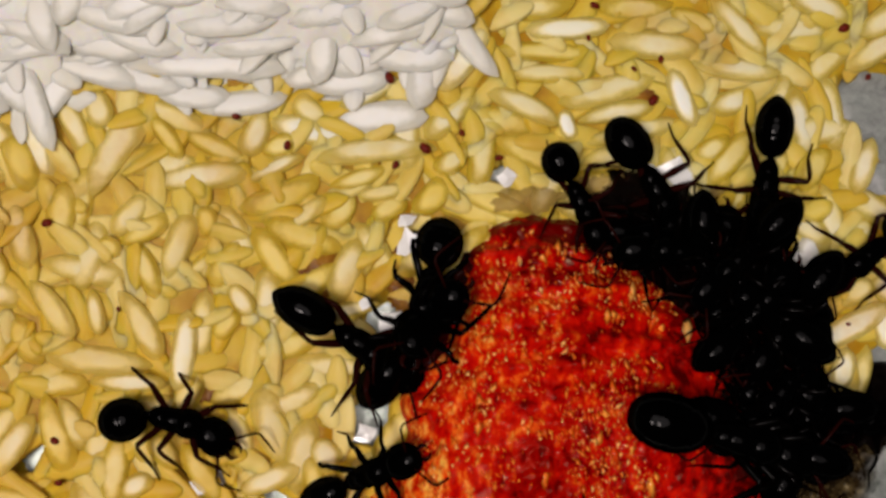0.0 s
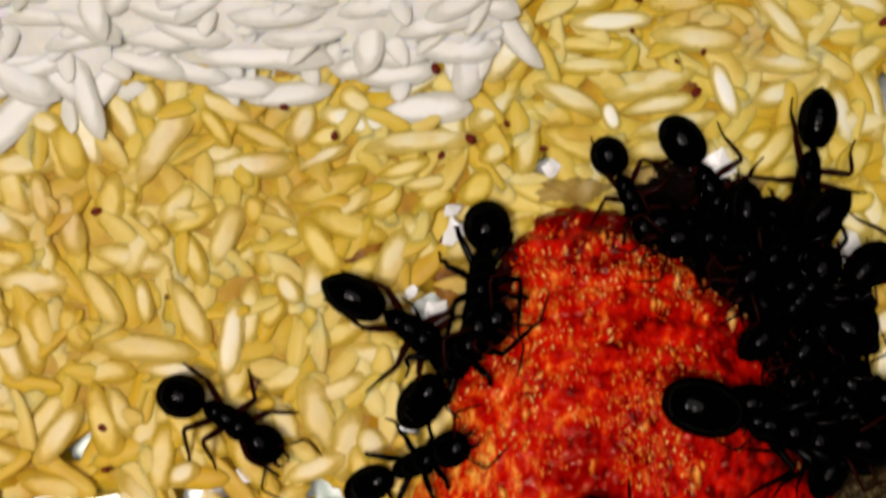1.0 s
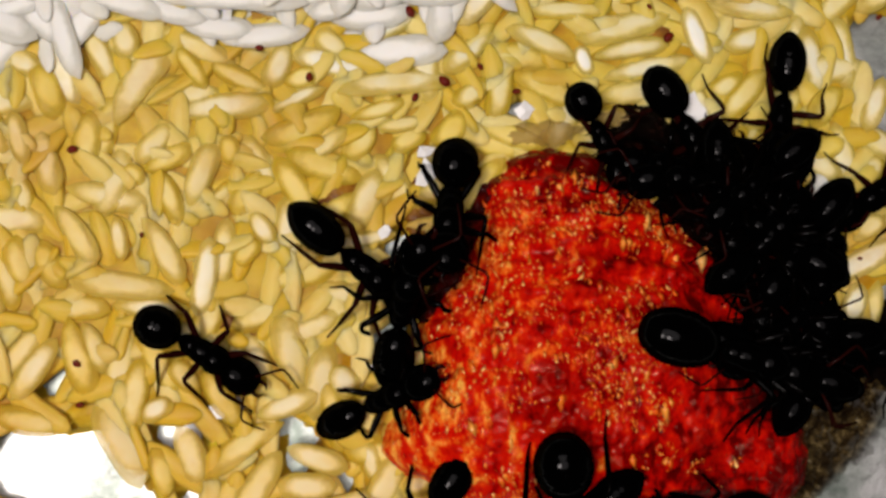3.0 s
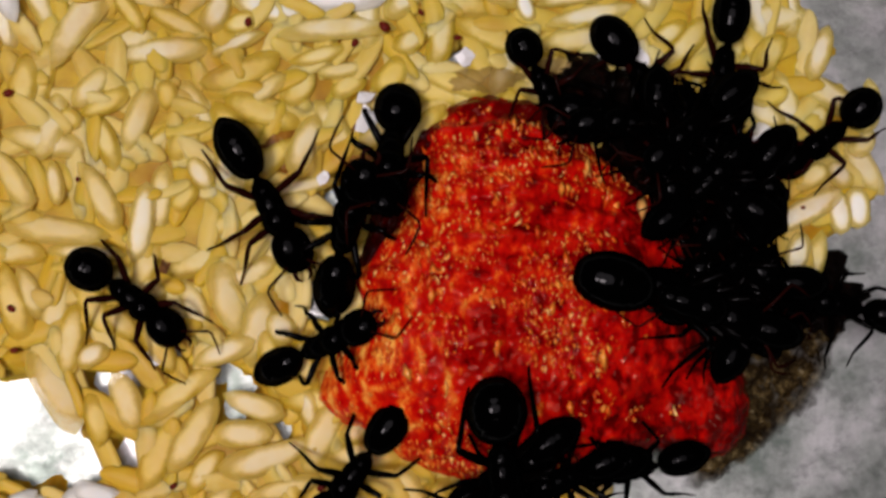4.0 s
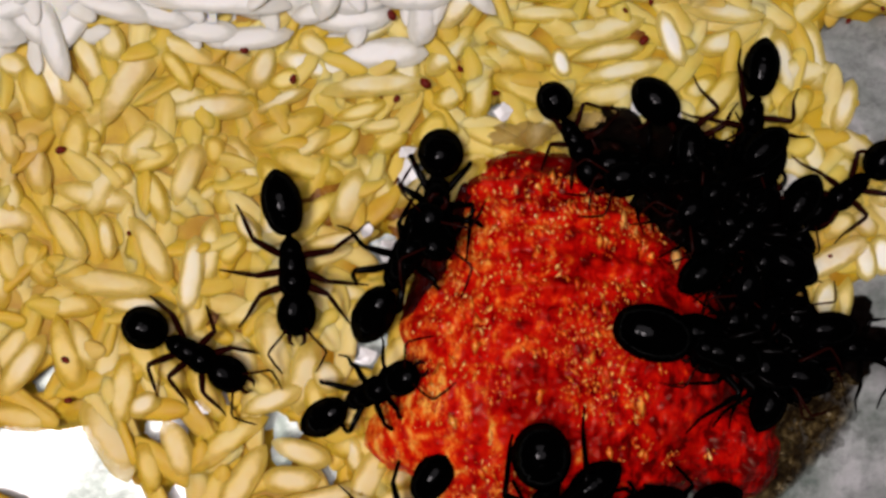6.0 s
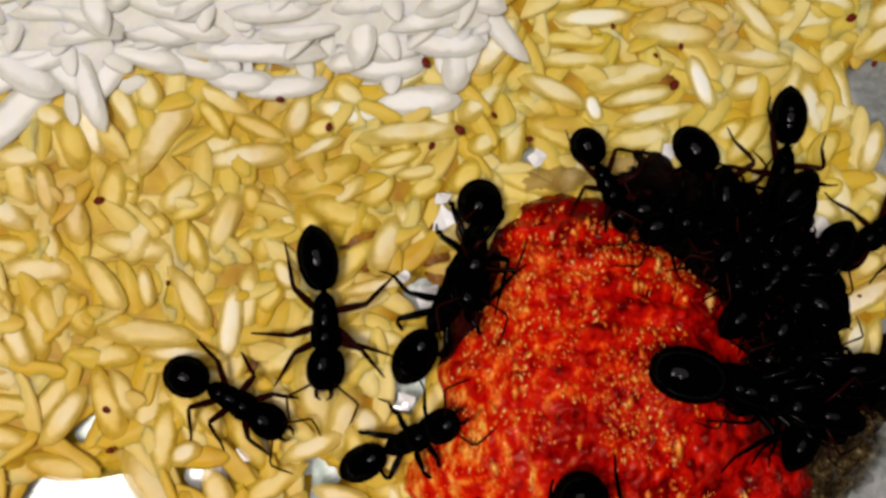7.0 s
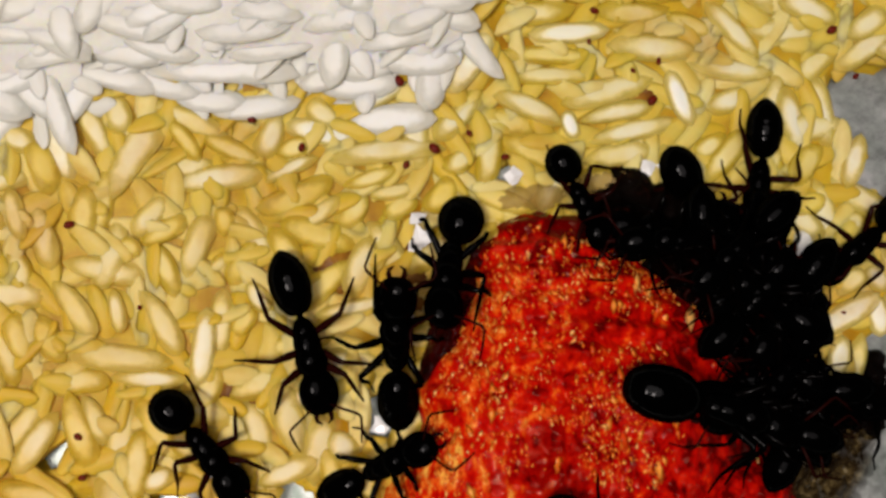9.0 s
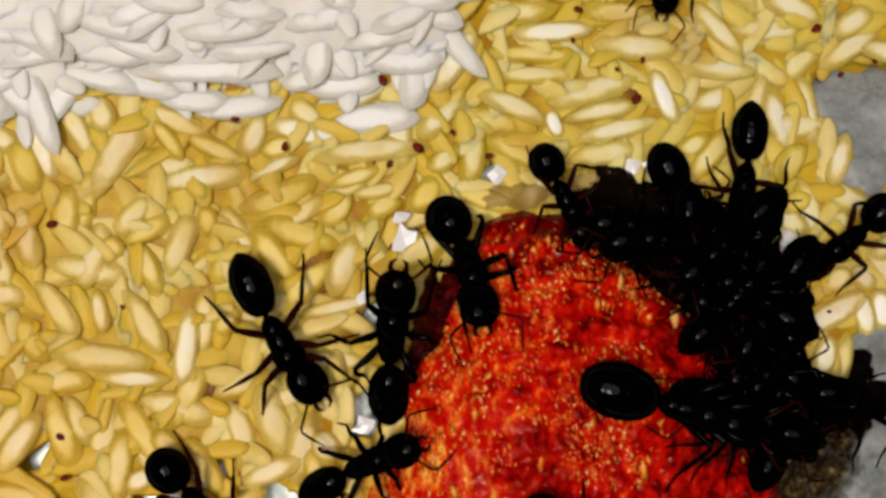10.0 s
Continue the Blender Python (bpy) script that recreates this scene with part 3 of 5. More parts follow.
set_grains(kinds_chalk, yellow_bed, 0.4, [(51.6, -7.1, 95, 4.2, 2.5), (46.4, -7.4, 29, 8.4, 2.6), (49.8, -7.6, 101, 4.4, 2.3), (45.5, -11.7, 71, 4.6, 2.3)])
set_grains(kinds_white, yellow_bed, -0.4, [(-29.6, -36.6, 24, 6.2, 2.5), (-26.4, -37.2, -38, 6.0, 2.4), (-24.0, -37.0, 60, 5.6, 2.3)])


def scatter(white, count, gap, limit):
    """Top grains wherever the ones set above leave room."""
    made = 0
    for _ in range(count):
        x, y = rng.uniform(-45, 57), rng.uniform(-39, 29)
        if is_white(x, y) != white or plate_shows(x, y) or lump_side(x, y) < 0.8:
            continue
        ang = rng.gauss(0.0, 1.0) + noise.noise((x * 0.05, y * 0.05, 3)) * 4
        if covers(x, y, ang, 7.2, placed, gap) or not clear(x, y, ang, 0.7) or any(plate_shows(x + u * math.cos(ang), y + u * math.sin(ang)) for u in (-3.2, 3.2)):
            continue
        z = heap(x, y) - 0.45 + rng.uniform(-0.25, 0.2)
        if white:
            put_grain(x, y, ang * 0.5 - 0.15, z + 0.5, kinds_white, white_heap, flat=0.34)
        else:
            put_grain(x, y, ang, z, kinds_chalk if is_white(x, y + 3.5) else kinds_pale if rng.random() < 0.42 or x > 40 or is_white(x, y + 6) else kinds_yellow, yellow_bed)
        made += 1
        if made >= limit:
            break


scatter(False, 60000, 1.45, 290)
scatter(True, 40000, 1.05, 270)


def lower_layer(name, parent, white, mat, spacing):
    """The grains below the top ones, joined."""
    verts, faces = [], []
    r2 = random.Random(5)
    for z in (-0.66, -1.6):
        x = -48.0
        while x < 62:
            y = -46.0
            while y < 38:
                px, py = x + r2.uniform(-1.4, 1.4), y + r2.uniform(-1.4, 1.4)
                ang = r2.uniform(0, math.pi)
                ends = [(px + u * math.cos(ang), py + u * math.sin(ang)) for u in (-3, 0, 3)]
                if is_white(px, py) == white and not any(plate_shows(*e) for e in ends) and clear(px, py, ang, 0.15):
                    g = grain_data[r2.randrange(len(grain_data))]
                    m = pose(px * MM, py * MM, (z + heap(px, py)) * MM, r2.uniform(-20, 20), r2.uniform(-12, 12), math.degrees(ang))
                    base = len(verts)
                    verts += [tuple(m @ Vector(v)) for v in g[0]]
                    faces += [tuple(i + base for i in q) for q in g[1]]
                y += spacing
            x += spacing
    return tagged(part(name, mesh_of(name, verts, faces, mat), parent), kind="stuff")


def coarse_grain(length, width, seed):
    us = (-1, -0.93, -0.75, -0.4, 0.0, 0.4, 0.75, 0.93, 1)
    pts = [(u * length / 2, 0.4 * math.sin(seed) * u * u, 0.1 * math.sin(3 * u + seed)) for u in us]
    wide = [(0.12 + 0.88 * (1 - abs(u) ** 2.8) ** 0.6) * (1 + 0.08 * math.sin(4 * u + seed)) for u in us]
    return tube(pts, [(p * width / 2, p * width * 0.22) for p in wide], 9)


grain_data = [coarse_grain(7.4 + 0.25 * (k % 4), 2.35 + 0.12 * (k % 3), k) for k in range(7)]
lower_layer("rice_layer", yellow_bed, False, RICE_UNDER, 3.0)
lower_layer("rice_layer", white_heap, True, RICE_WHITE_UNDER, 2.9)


def starch(name, parent, white, mat, level):
    """The sticky starch and sauce that fill the gaps between the grains, down to the plate at its edges."""
    step, verts, faces, index = 0.9, [], [], {}
    nx, ny = round(112 / step), round(86 / step)
    for i in range(nx + 1):
        for j in range(ny + 1):
            x, y = -48 + i * step, -46 + j * step
            if is_white(x, y + (-1.2 if white else -0.5)) != white:
                continue
            z = level + heap(x, y) + 0.25 * noise.noise((x * 0.5, y * 0.5, 8)) + 0.12 * noise.noise((x * 0.9, y * 0.9, 2))
            hole = min(math.hypot(x - a, y - c) - r for a, c, r in BARE)
            rim = min(hole, 0.8 * (east_edge(y) - x)) + 0.8 * noise.noise((x * 0.7, y * 0.7, 6)) + 0.5 * noise.noise((x * 1.6, y * 1.6, 3)) - 0.6
            z += (-5.0 - z) * (1 - smoothstep(-1.0, 1.3, rim))
            index[i, j] = len(verts)
            verts.append((x * MM, y * MM, z * MM))
    for i in range(nx):
        for j in range(ny):
            q = [(i, j), (i + 1, j), (i + 1, j + 1), (i, j + 1)]
            if all(k in index for k in q):
                faces.append(tuple(index[k] for k in q))
    return tagged(part(name, mesh_of(name, verts, faces, mat), parent), "sticky film of starch and sauce between the grains", kind="stuff")


starch("starch_film", yellow_bed, False, FILM_YELLOW, -0.55)
starch("starch_film", white_heap, True, FILM_WHITE, 0.34)


# ---- red food lump ----
def food_outline(a):
    """Distance from the middle of the lump to its edge: a rounded triangle with its narrow end to the north."""
    d = math.degrees(a) % 360
    knots = [(0, 17.5), (25, 17.0), (45, 17.0), (60, 16.8), (75, 17.0), (92, 19), (106, 21.5), (118, 19.5), (134, 16.6), (155, 15.8), (180, 16.5), (204, 21.5), (228, 19), (265, 16.8), (300, 17.5), (324, 18), (340, 19), (360, 17.5)]
    for (d0, r0), (d1, r1) in zip(knots, knots[1:]):
        if d0 <= d <= d1:
            u = (d - d0) / (d1 - d0)
            u = u * u * (3 - 2 * u)
            return r0 + (r1 - r0) * u
    return 16


def food_height(u, x, y):
    """A low mound, rounded off towards its edge."""
    rr = ((x - 19) / 26) ** 2 + ((y + 20) / 27) ** 2
    base = 9.6 * max(0.0, 1 - u ** 4.5) ** 0.62 * (1 - 0.42 * min(1.0, rr))
    tilt = 1.0 - 0.012 * (x - 14)
    return -2.5 + base * tilt


CX, CY = 20.0, -17.0


def food_point(u, a):
    """A point of the lump's surface: u from the middle (0) to the edge (1), a round it."""
    r = 1.055 * food_outline(a) * u
    r *= 1 + 0.05 * noise.noise((math.cos(a) * 3, math.sin(a) * 3, 1)) + 0.035 * noise.noise((math.cos(a) * 9, math.sin(a) * 9, 4))
    x, y = CX + r * math.cos(a), CY + r * math.sin(a)
    z = food_height(u, x, y)
    z += 0.9 * noise.noise((x * 0.13, y * 0.16, 7)) + 0.45 * noise.noise((x * 0.35, y * 0.6, 2))
    arc = math.hypot((x - 18) * 0.8, y + 27)
    z += 0.5 * math.sin(arc * 2.4 + 2.2 * noise.noise((x * 0.16, y * 0.12, 0))) * smoothstep(-22, -8, y)
    z += 0.30 * noise.noise((x * 1.1, y * 1.3, 9)) + 0.16 * noise.noise((x * 2.7, y * 2.7, 5))
    return x, y, z


def lobe_point(u, a):
    """The smaller piece that has broken off at the lump's side."""
    r = 5.6 * u * (1 + 0.16 * noise.noise((math.cos(a) * 2, math.sin(a) * 2, 12)))
    x, y = 35.6 + 1.05 * r * math.cos(a), -26.6 + r * math.sin(a)
    z = -2.5 + 6.2 * max(0.0, 1 - u ** 2.6) ** 0.6 + 0.35 * noise.noise((x * 0.9, y * 0.9, 3)) + 0.2 * noise.noise((x * 2.3, y * 2.3, 5))
    return x, y, z


def dome(point, rings, seg):
    """A closed lump from its surface, standing on the plate."""
    verts = [point(i / rings, 2 * math.pi * k / seg) for i in range(rings + 1) for k in range(seg)]
    faces = [(i * seg + k, (i + 1) * seg + k, (i + 1) * seg + (k + 1) % seg, i * seg + (k + 1) % seg) for i in range(rings) for k in range(seg)]
    base = len(verts)
    verts += [(x, y, -3.5) for x, y, z in verts[rings * seg:]]
    faces += [(rings * seg + k, base + k, base + (k + 1) % seg, rings * seg + (k + 1) % seg) for k in range(seg)]
    faces.append(tuple(base + k for k in range(seg))[::-1])
    return [(x * MM, y * MM, z * MM) for x, y, z in verts], faces


def red_food():
    food = tagged(new("red_food_lump"), "moist grainy orange-red lump of food on the rice", "food")
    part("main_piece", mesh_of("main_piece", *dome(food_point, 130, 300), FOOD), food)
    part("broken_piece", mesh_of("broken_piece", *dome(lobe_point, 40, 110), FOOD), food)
    r3, verts, faces = random.Random(21), [], []
    bead = ((1, 0, 0), (0, 1, 0), (-1, 0, 0), (0, -1, 0), (0, 0, 1), (0, 0, -1))
    sides = ((0, 1, 4), (1, 2, 4), (2, 3, 4), (3, 0, 4), (1, 0, 5), (2, 1, 5), (3, 2, 5), (0, 3, 5))
    for _ in range(15000):
        lobe = r3.random() < 0.1
        u, a = math.sqrt(r3.random()) * 0.93, r3.uniform(0, 2 * math.pi)
        x, y, z = (lobe_point if lobe else food_point)(u, a)
        gather = 0.8 * noise.noise((x * 0.11, y * 0.14, 31)) + 0.7 * noise.noise((x * 0.45, y * 0.5, 2)) - 0.018 * (x - 15) + 0.009 * (y + 17)
        if gather < r3.uniform(-0.2, 0.8) or y > -1.5 + r3.uniform(0, 4):
            continue
        m = pose(x, y, z, r3.uniform(-15, 15), r3.uniform(-15, 15), r3.gauss(92, 22))
        w = 0.115 * math.exp(r3.gauss(0, 0.5))
        size = (w * r3.uniform(1.3, 3.2), w, w * 0.5)
        n0 = len(verts)
        verts += [tuple((m @ Vector((p * q * r3.uniform(0.6, 1.3) for p, q in zip(c, size)))) * MM) for c in bead]
        faces += [tuple(i + n0 for i in f) for f in sides]
    tagged(part("granule_layer", mesh_of("granule_layer", verts, faces, GRANULE), food, label="pale orange granules"), kind="stuff")


red_food()


def crust(name, x, y, rx, ry, h, ang, seed, label, z0=-3.0, mat=None, ragged=1.0):
    """A wet uneven scrap of residue, sauce or skin; the dark ones also stand for shade."""
    seg, rings, verts, faces = 110, 30, [], []
    for i in range(rings + 1):
        u = i / rings
        for k in range(seg):
            a = 2 * math.pi * k / seg
            w = 1 + 0.35 * noise.noise((math.cos(a) * 1.6, math.sin(a) * 1.6, seed)) + 0.2 * noise.noise((math.cos(a) * 5, math.sin(a) * 5, seed))
            lx, ly = rx * u * w * math.cos(a), ry * u * w * math.sin(a)
            z = h * max(0, 1 - u ** 2.2) ** 0.6 + ragged * (0.55 * noise.noise((lx * 0.7, ly * 0.7, seed)) + 0.4 * noise.noise((lx * 1.7, ly * 1.7, seed)) + 0.25 * noise.noise((lx * 3.6, ly * 3.6, seed)))
            verts.append((lx * MM, ly * MM, max(0.05, z) * MM if u < 1 else 0))
    for i in range(rings):
        for k in range(seg):
            k2 = (k + 1) % seg
            faces.append((i * seg + k, (i + 1) * seg + k, (i + 1) * seg + k2, i * seg + k2))
    ob = new(name, mesh_of(name, verts, faces, mat or CRUST_SHADE))
    ob.matrix_basis = pose(x * MM, y * MM, z0 * MM, 0, 0, ang)
    return tagged(ob, label, "food scrap")


crust("food_scrap", 43.4, -22.3, 7.0, 10.0, 1.6, -28, 1, "speckled olive brown food residue along the red lump", mat=OLIVE)
# The blackest scraps fill in for crowding ants and the shade among them.
crust("food_scrap", 46.0, -16.0, 7.5, 5.0, 2.4, 8, 31, "dark residue and black stand-in for ants over the steel plate")
crust("food_scrap", 33.5, -3.5, 10.5, 6, 6.5, -42, 2, "dark brown food residue blackened to stand in for shaded crowding ants")
crust("food_scrap", 38, -11, 5.5, 8.5, 6.0, 10, 6, "dark reddish brown residue blackened to stand in for shaded crowding ants")
crust("food_scrap", 39.5, -29.0, 4, 6, 1.3, -44, 3, "thin speckled olive brown residue smeared on the steel plate", mat=OLIVE)
# Sauce stains and painted ant shadows, such as the one right of ant B.
for x, y, rx, ry, seed in ((-4.6, -2.2, 2.6, 2.0, 8), (-14.2, -13.8, 3.6, 2.2, 9), (3.0, -3.4, 2.0, 3.0, 10), (0.5, 7.4, 2.0, 1.0, 11), (26.9, 15.2, 0.9, 1.8, 14)):
    crust("sauce_smear", x, y, rx, ry, 0.45, 20 * seed, seed, "dark red-brown sauce and painted ant shadow between the rice grains", z0=-0.56, mat=SAUCE_SHADOW, ragged=0.2)
crust("food_scrap", 26.2, 3.5, 8.0, 4.4, 5.2, -10, 21, "dark brown residue blackened for ant bodies and shade between the feeding ants")
crust("food_skin", 14.6, 4.7, 4.6, 1.7, 2.6, 8, 33, "translucent tan skin along the narrow end of the lump", z0=-1.6, mat=SKIN, ragged=0.4)
# Dark strip: sauce together with painted contact shade beside the ants.
crust("food_scrap", 6.4, -7.8, 2.9, 8.6, 5.2, -20, 27, "dark red sauce and painted contact shade along the flank of the lump", mat=DARK_RED)
crust("food_skin", 23.5, 5.9, 6.6, 2.4, 3.6, -8, 4, "translucent olive brown skin along the edge of the residue", mat=SKIN, ragged=0.5)
crust("food_skin", 33.0, 5.6, 4.0, 2.0, 3.0, 15, 25, "translucent olive brown skin along the edge of the residue", mat=SKIN, ragged=0.5)


# ---- white flakes, most of them in place of glints ----
def shard(seed, size):
    """A thin broken flake with a ragged outline."""
    r4 = random.Random(seed)
    k = 9
    ring = [(size * r4.uniform(0.45, 1.1) * math.cos(2 * math.pi * i / k), size * r4.uniform(0.45, 1.1) * math.sin(2 * math.pi * i / k)) for i in range(k)]
    verts = [(x * MM, y * MM, (0.15 + 0.25 * noise.noise((x, y, seed))) * MM) for x, y in ring] + [(x * 0.94 * MM, y * 0.94 * MM, (-0.12 + 0.25 * noise.noise((x, y, seed))) * MM) for x, y in ring]
    verts += [(0, 0, 0.34 * MM), (0, 0, -0.1 * MM)]
    faces = [(i, (i + 1) % k, 2 * k) for i in range(k)] + [(k + (i + 1) % k, k + i, 2 * k + 1) for i in range(k)] + [(i, k + i, k + (i + 1) % k, (i + 1) % k) for i in range(k)]
    return mesh_of("white_flake", verts, faces, WHITE_BIT, False)


for i, (x, y, z, size, tilt) in enumerate([(29.3, 7.4, 0.3, 2.0, 12), (26.6, 7.6, 0.2, 1.1, -8), (12.9, 6.8, 0.3, 1.3, 10), (3.5, 0.6, 0.2, 1.7, -10), (3.2, 2.6, 0.3, 1.1, 14), (-0.4, -17.6, 0.1, 1.5, 8),
                                           (1.6, -6.8, 0.1, 1.5, -12), (-0.6, -5.0, 0.2, 0.9, 10), (41.0, -1.3, 0.4, 1.9, 15), (-16.2, -22.2, -0.2, 1.2, -6)]):
    ob = new("white_flake", shard(40 + i, size))
    ob.matrix_basis = pose(x * MM, y * MM, z * MM, tilt, -tilt * 0.7, 47 * i)
    tagged(ob, "small bright white flake between the rice grains, mostly in place of a glint", "food flake", "white flakes in the rice")


# ---- spice flakes ----
def flake_mesh(seed):
    v, f = [], []
    pts = [(u, 0.12 * math.sin(u * 3 + seed), 0) for u in (-0.6, -0.4, -0.1, 0.2, 0.45, 0.62)]
    return mesh_of("spice_flake", *tube(pts, [0.12, 0.42, 0.52, 0.46, 0.34, 0.1], 6), SPECK)


flakes = [flake_mesh(s) for s in range(3)]
FLAKES = [(-30.5, 2.4, 1.0), (-8.0, 9.8, 0.9), (5.1, 9.7, 1.2), (2.2, 8.0, 0.8), (8.5, 11.1, 0.7), (12.1, 8.7, 0.8), (-23.8, -5.7, 0.5), (46.1, -7.2, 0.5),
          (-0.3, -34.4, 1.0), (-29.6, -18.0, 0.8), (-14.1, -34.5, 0.7), (5.5, -6.3, 1.0), (-29.2, -21.9, 0.8), (27.8, 18.4, 0.7), (25.2, 17.4, 0.6),
          (27.1, 14.4, 1.1), (1.7, 16.3, 1.1), (-12.9, 12.6, 0.8), (20.8, 20.4, 0.6), (21.4, 23.5, 0.9), (48.3, 16.8, 0.7), (51.9, 18.2, 0.6), (45.9, 21.7, 1.1)]
for i, (x, y, s) in enumerate(FLAKES):
    ob = new("spice_flake", flakes[i % 3])
    ob.matrix_basis = Matrix.LocRotScale((x * MM, y * MM, (heap(x, y) + 0.5) * MM), Euler((0, 0, i * 1.3)), (s * 0.85, s * 0.75, s * 0.5))
    tagged(ob, "small dark red-brown spice flake lying on the rice", "spice flake", "flakes on the rice")


# ---- ants ----
def ellip(cx, cz, length, width, height, front=0.9, back=0.9, rings=15, sides=14, bands=()):
    pts, radii = [], []
    for i in range(rings):
        u = i / (rings - 1)
        v = 1 - 2 * u
        e = front if v > 0 else back
        r = max(0.03, (1 - abs(v) ** 2) ** e) if 0 < i < rings - 1 else 0.04
        for b0 in bands:
            if abs(u - b0) < 0.02:
                r *= 0.975
        pts.append((cx + v * length / 2, 0, cz))
        radii.append((r * width / 2, r * height / 2))
    return tube(pts, radii, sides)


def shift(solid, x=0.0, y=0.0, z=0.0):
    return [(a + x * MM, b + y * MM, c + z * MM) for a, b, c in solid[0]], solid[1]


ANT_GASTER = mesh_of("gaster", *ellip(-3.3, 0.15, 6.6, 4.05, 3.9, 0.42, 0.68, 31, 20, (0.3, 0.52, 0.72, 0.87)), SHELL)
ANT_ROUND_GASTER = mesh_of("gaster", *ellip(-2.45, 0.15, 5.1, 4.6, 4.3, 0.45, 0.5, 31, 20, (0.3, 0.52, 0.72, 0.87)), SHELL)
ANT_OVAL_GASTER = mesh_of("gaster", *ellip(-2.85, 0.15, 6.0, 4.5, 4.2, 0.43, 0.52, 31, 20, (0.3, 0.52, 0.72, 0.87)), SHELL)
ANT_BLUNT_GASTER = mesh_of("gaster", *ellip(-3.3, 0.15, 6.6, 4.6, 4.2, 0.42, 0.45, 31, 20, (0.3, 0.52, 0.72, 0.87)), SHELL)
ANT_DULL_GASTER = ANT_GASTER.copy()
ANT_DULL_GASTER.materials[0] = DULL
ANT_THORAX = mesh_of("thorax", *join(ellip(1.25, 0.25, 3.4, 3.2, 2.7, 0.5, 0.5), ellip(-0.3, 0.1, 4.2, 2.7, 2.4, 0.5, 0.5), ellip(-1.6, 0.0, 3.0, 2.3, 2.1, 0.5, 0.5)), DULL)
ANT_PETIOLE = mesh_of("petiole", *join(ellip(0.0, 0.0, 1.3, 0.7, 0.7, 0.5, 0.5), shift(ellip(0.0, 0.0, 0.6, 0.9, 1.5, 0.5, 0.5), 0, 0, 0.35)), DULL)
ANT_HEAD = mesh_of("head", *join(ellip(1.9, -0.1, 4.4, 3.9, 2.7, 0.42, 0.36, 19, 16), ellip(3.5, -0.35, 1.0, 1.6, 1.0, 0.5, 0.5)), DULL)
ANT_EYE = mesh_of("eye", *ellip(0, 0, 0.7, 0.45, 0.6, 0.5, 0.5, 9, 8), SHELL)
JAW = [(0, 0, 0), (0.5, 0.25, 0), (1.0, 0.2, 0), (1.35, -0.25, 0)]
ANT_JAWS = [mesh_of("mandible", *tube([(x, y * s, z) for x, y, z in JAW], [0.22, 0.26, 0.2, 0.06], 6), LEG) for s in (1, -1)]
FEELER = [(0, 0, 0), (0.9, 1.3, 0.5), (1.7, 2.5, 0.7), (2.1, 2.75, 0.55), (3.3, 2.5, 0.0), (4.6, 2.1, -0.7)]
ANT_FEELERS = [mesh_of("antenna", *tube([(x, y * s, z) for x, y, z in FEELER], [0.12, 0.13, 0.14, 0.12, 0.13, 0.07], 6), LEG) for s in (1, -1)]


def leg_mesh(k, turn, side, mat):
    """A leg along y: thick thigh up to the knee, thin shin turned by some degrees and down, fine foot on the ground."""
    c, d = math.cos(radians(turn)), math.sin(radians(turn))
    line = [(0, 0, -0.3), (0, 0.7, -0.2), (0, 2.0, 0.7), (0, 4.0, 1.6)]
    line += [(d * r, 4.1 + c * r, z) for r, z in ((0.35, 1.7), (1.3, 0.7), (2.9, -1.2), (3.7, -2.0), (4.7, -2.3), (5.8, -2.5))]
    rad = [0.38, 0.34, 0.40, 0.28, 0.22, 0.24, 0.20, 0.13, 0.11, 0.08]
    pts = [(x * k, y * k * side, z if z < 0 else z * k) for x, y, z in line]
    return mesh_of("leg", *tube(pts, rad, 7), mat)


# joint x, length, rest angle from straight out (forward is positive)
LEG_SET = [(1.5, 0.68, 40), (0.1, 0.70, 4), (-1.2, 0.82, -50)]
TURNS = {-1: (-75, -75, -75), 0: (32, -22, -34), 1: (75, 75, 75)}
ANT_LEGS, ANT_SHADED_LEGS = ({(i, s, v): leg_mesh(LEG_SET[i][1], TURNS[v][i], s, mat) for i in range(3) for s in (1, -1) for v in (-1, 0, 1)} for mat in (LEG, SHADED_LEG))


def leg_pose(i, s, angle):
    return pose(LEG_SET[i][0] * MM, 0.6 * s * MM, -0.2 * MM, 0, 0, -angle * s)


def build_ant():
    ant = new("ant")
    part("thorax", ANT_THORAX, ant)
    part("petiole", ANT_PETIOLE, ant, pose(-2.9 * MM, 0, 0.1 * MM))
    part("gaster", ANT_GASTER, ant, pose(-3.2 * MM, 0, 0.2 * MM), "glossy black rounded gaster")
    head = part("head", ANT_HEAD, ant, pose(2.5 * MM, 0, 0))
    for s in (1, -1):
        part("eye", ANT_EYE, head, pose(1.7 * MM, 1.28 * s * MM, 0.5 * MM))
        part("mandible", ANT_JAWS[0 if s > 0 else 1], head, pose(3.7 * MM, 0.5 * s * MM, -0.4 * MM))
        part("antenna", ANT_FEELERS[0 if s > 0 else 1], head, pose(2.9 * MM, 0.6 * s * MM, 0.6 * MM))
        for i in range(3):
            part("leg", ANT_LEGS[i, s, 0], ant, leg_pose(i, s, LEG_SET[i][2]))
    return ant


def ant_part(ant, name, nth=0):
    found = [o for o in ant.children_recursive if o.name.split(".")[0] == name]
    return found[nth]


def ant_legs(ant):
    """Legs in the order front, middle, hind of the left side, then of the right."""
    found = [o for o in ant.children if o.name.split(".")[0] == "leg"]
    return [(o, i, s) for o, (s, i) in zip(found, [(s, i) for s in (1, -1) for i in range(3)])]


proto = build_ant()
ants = {}


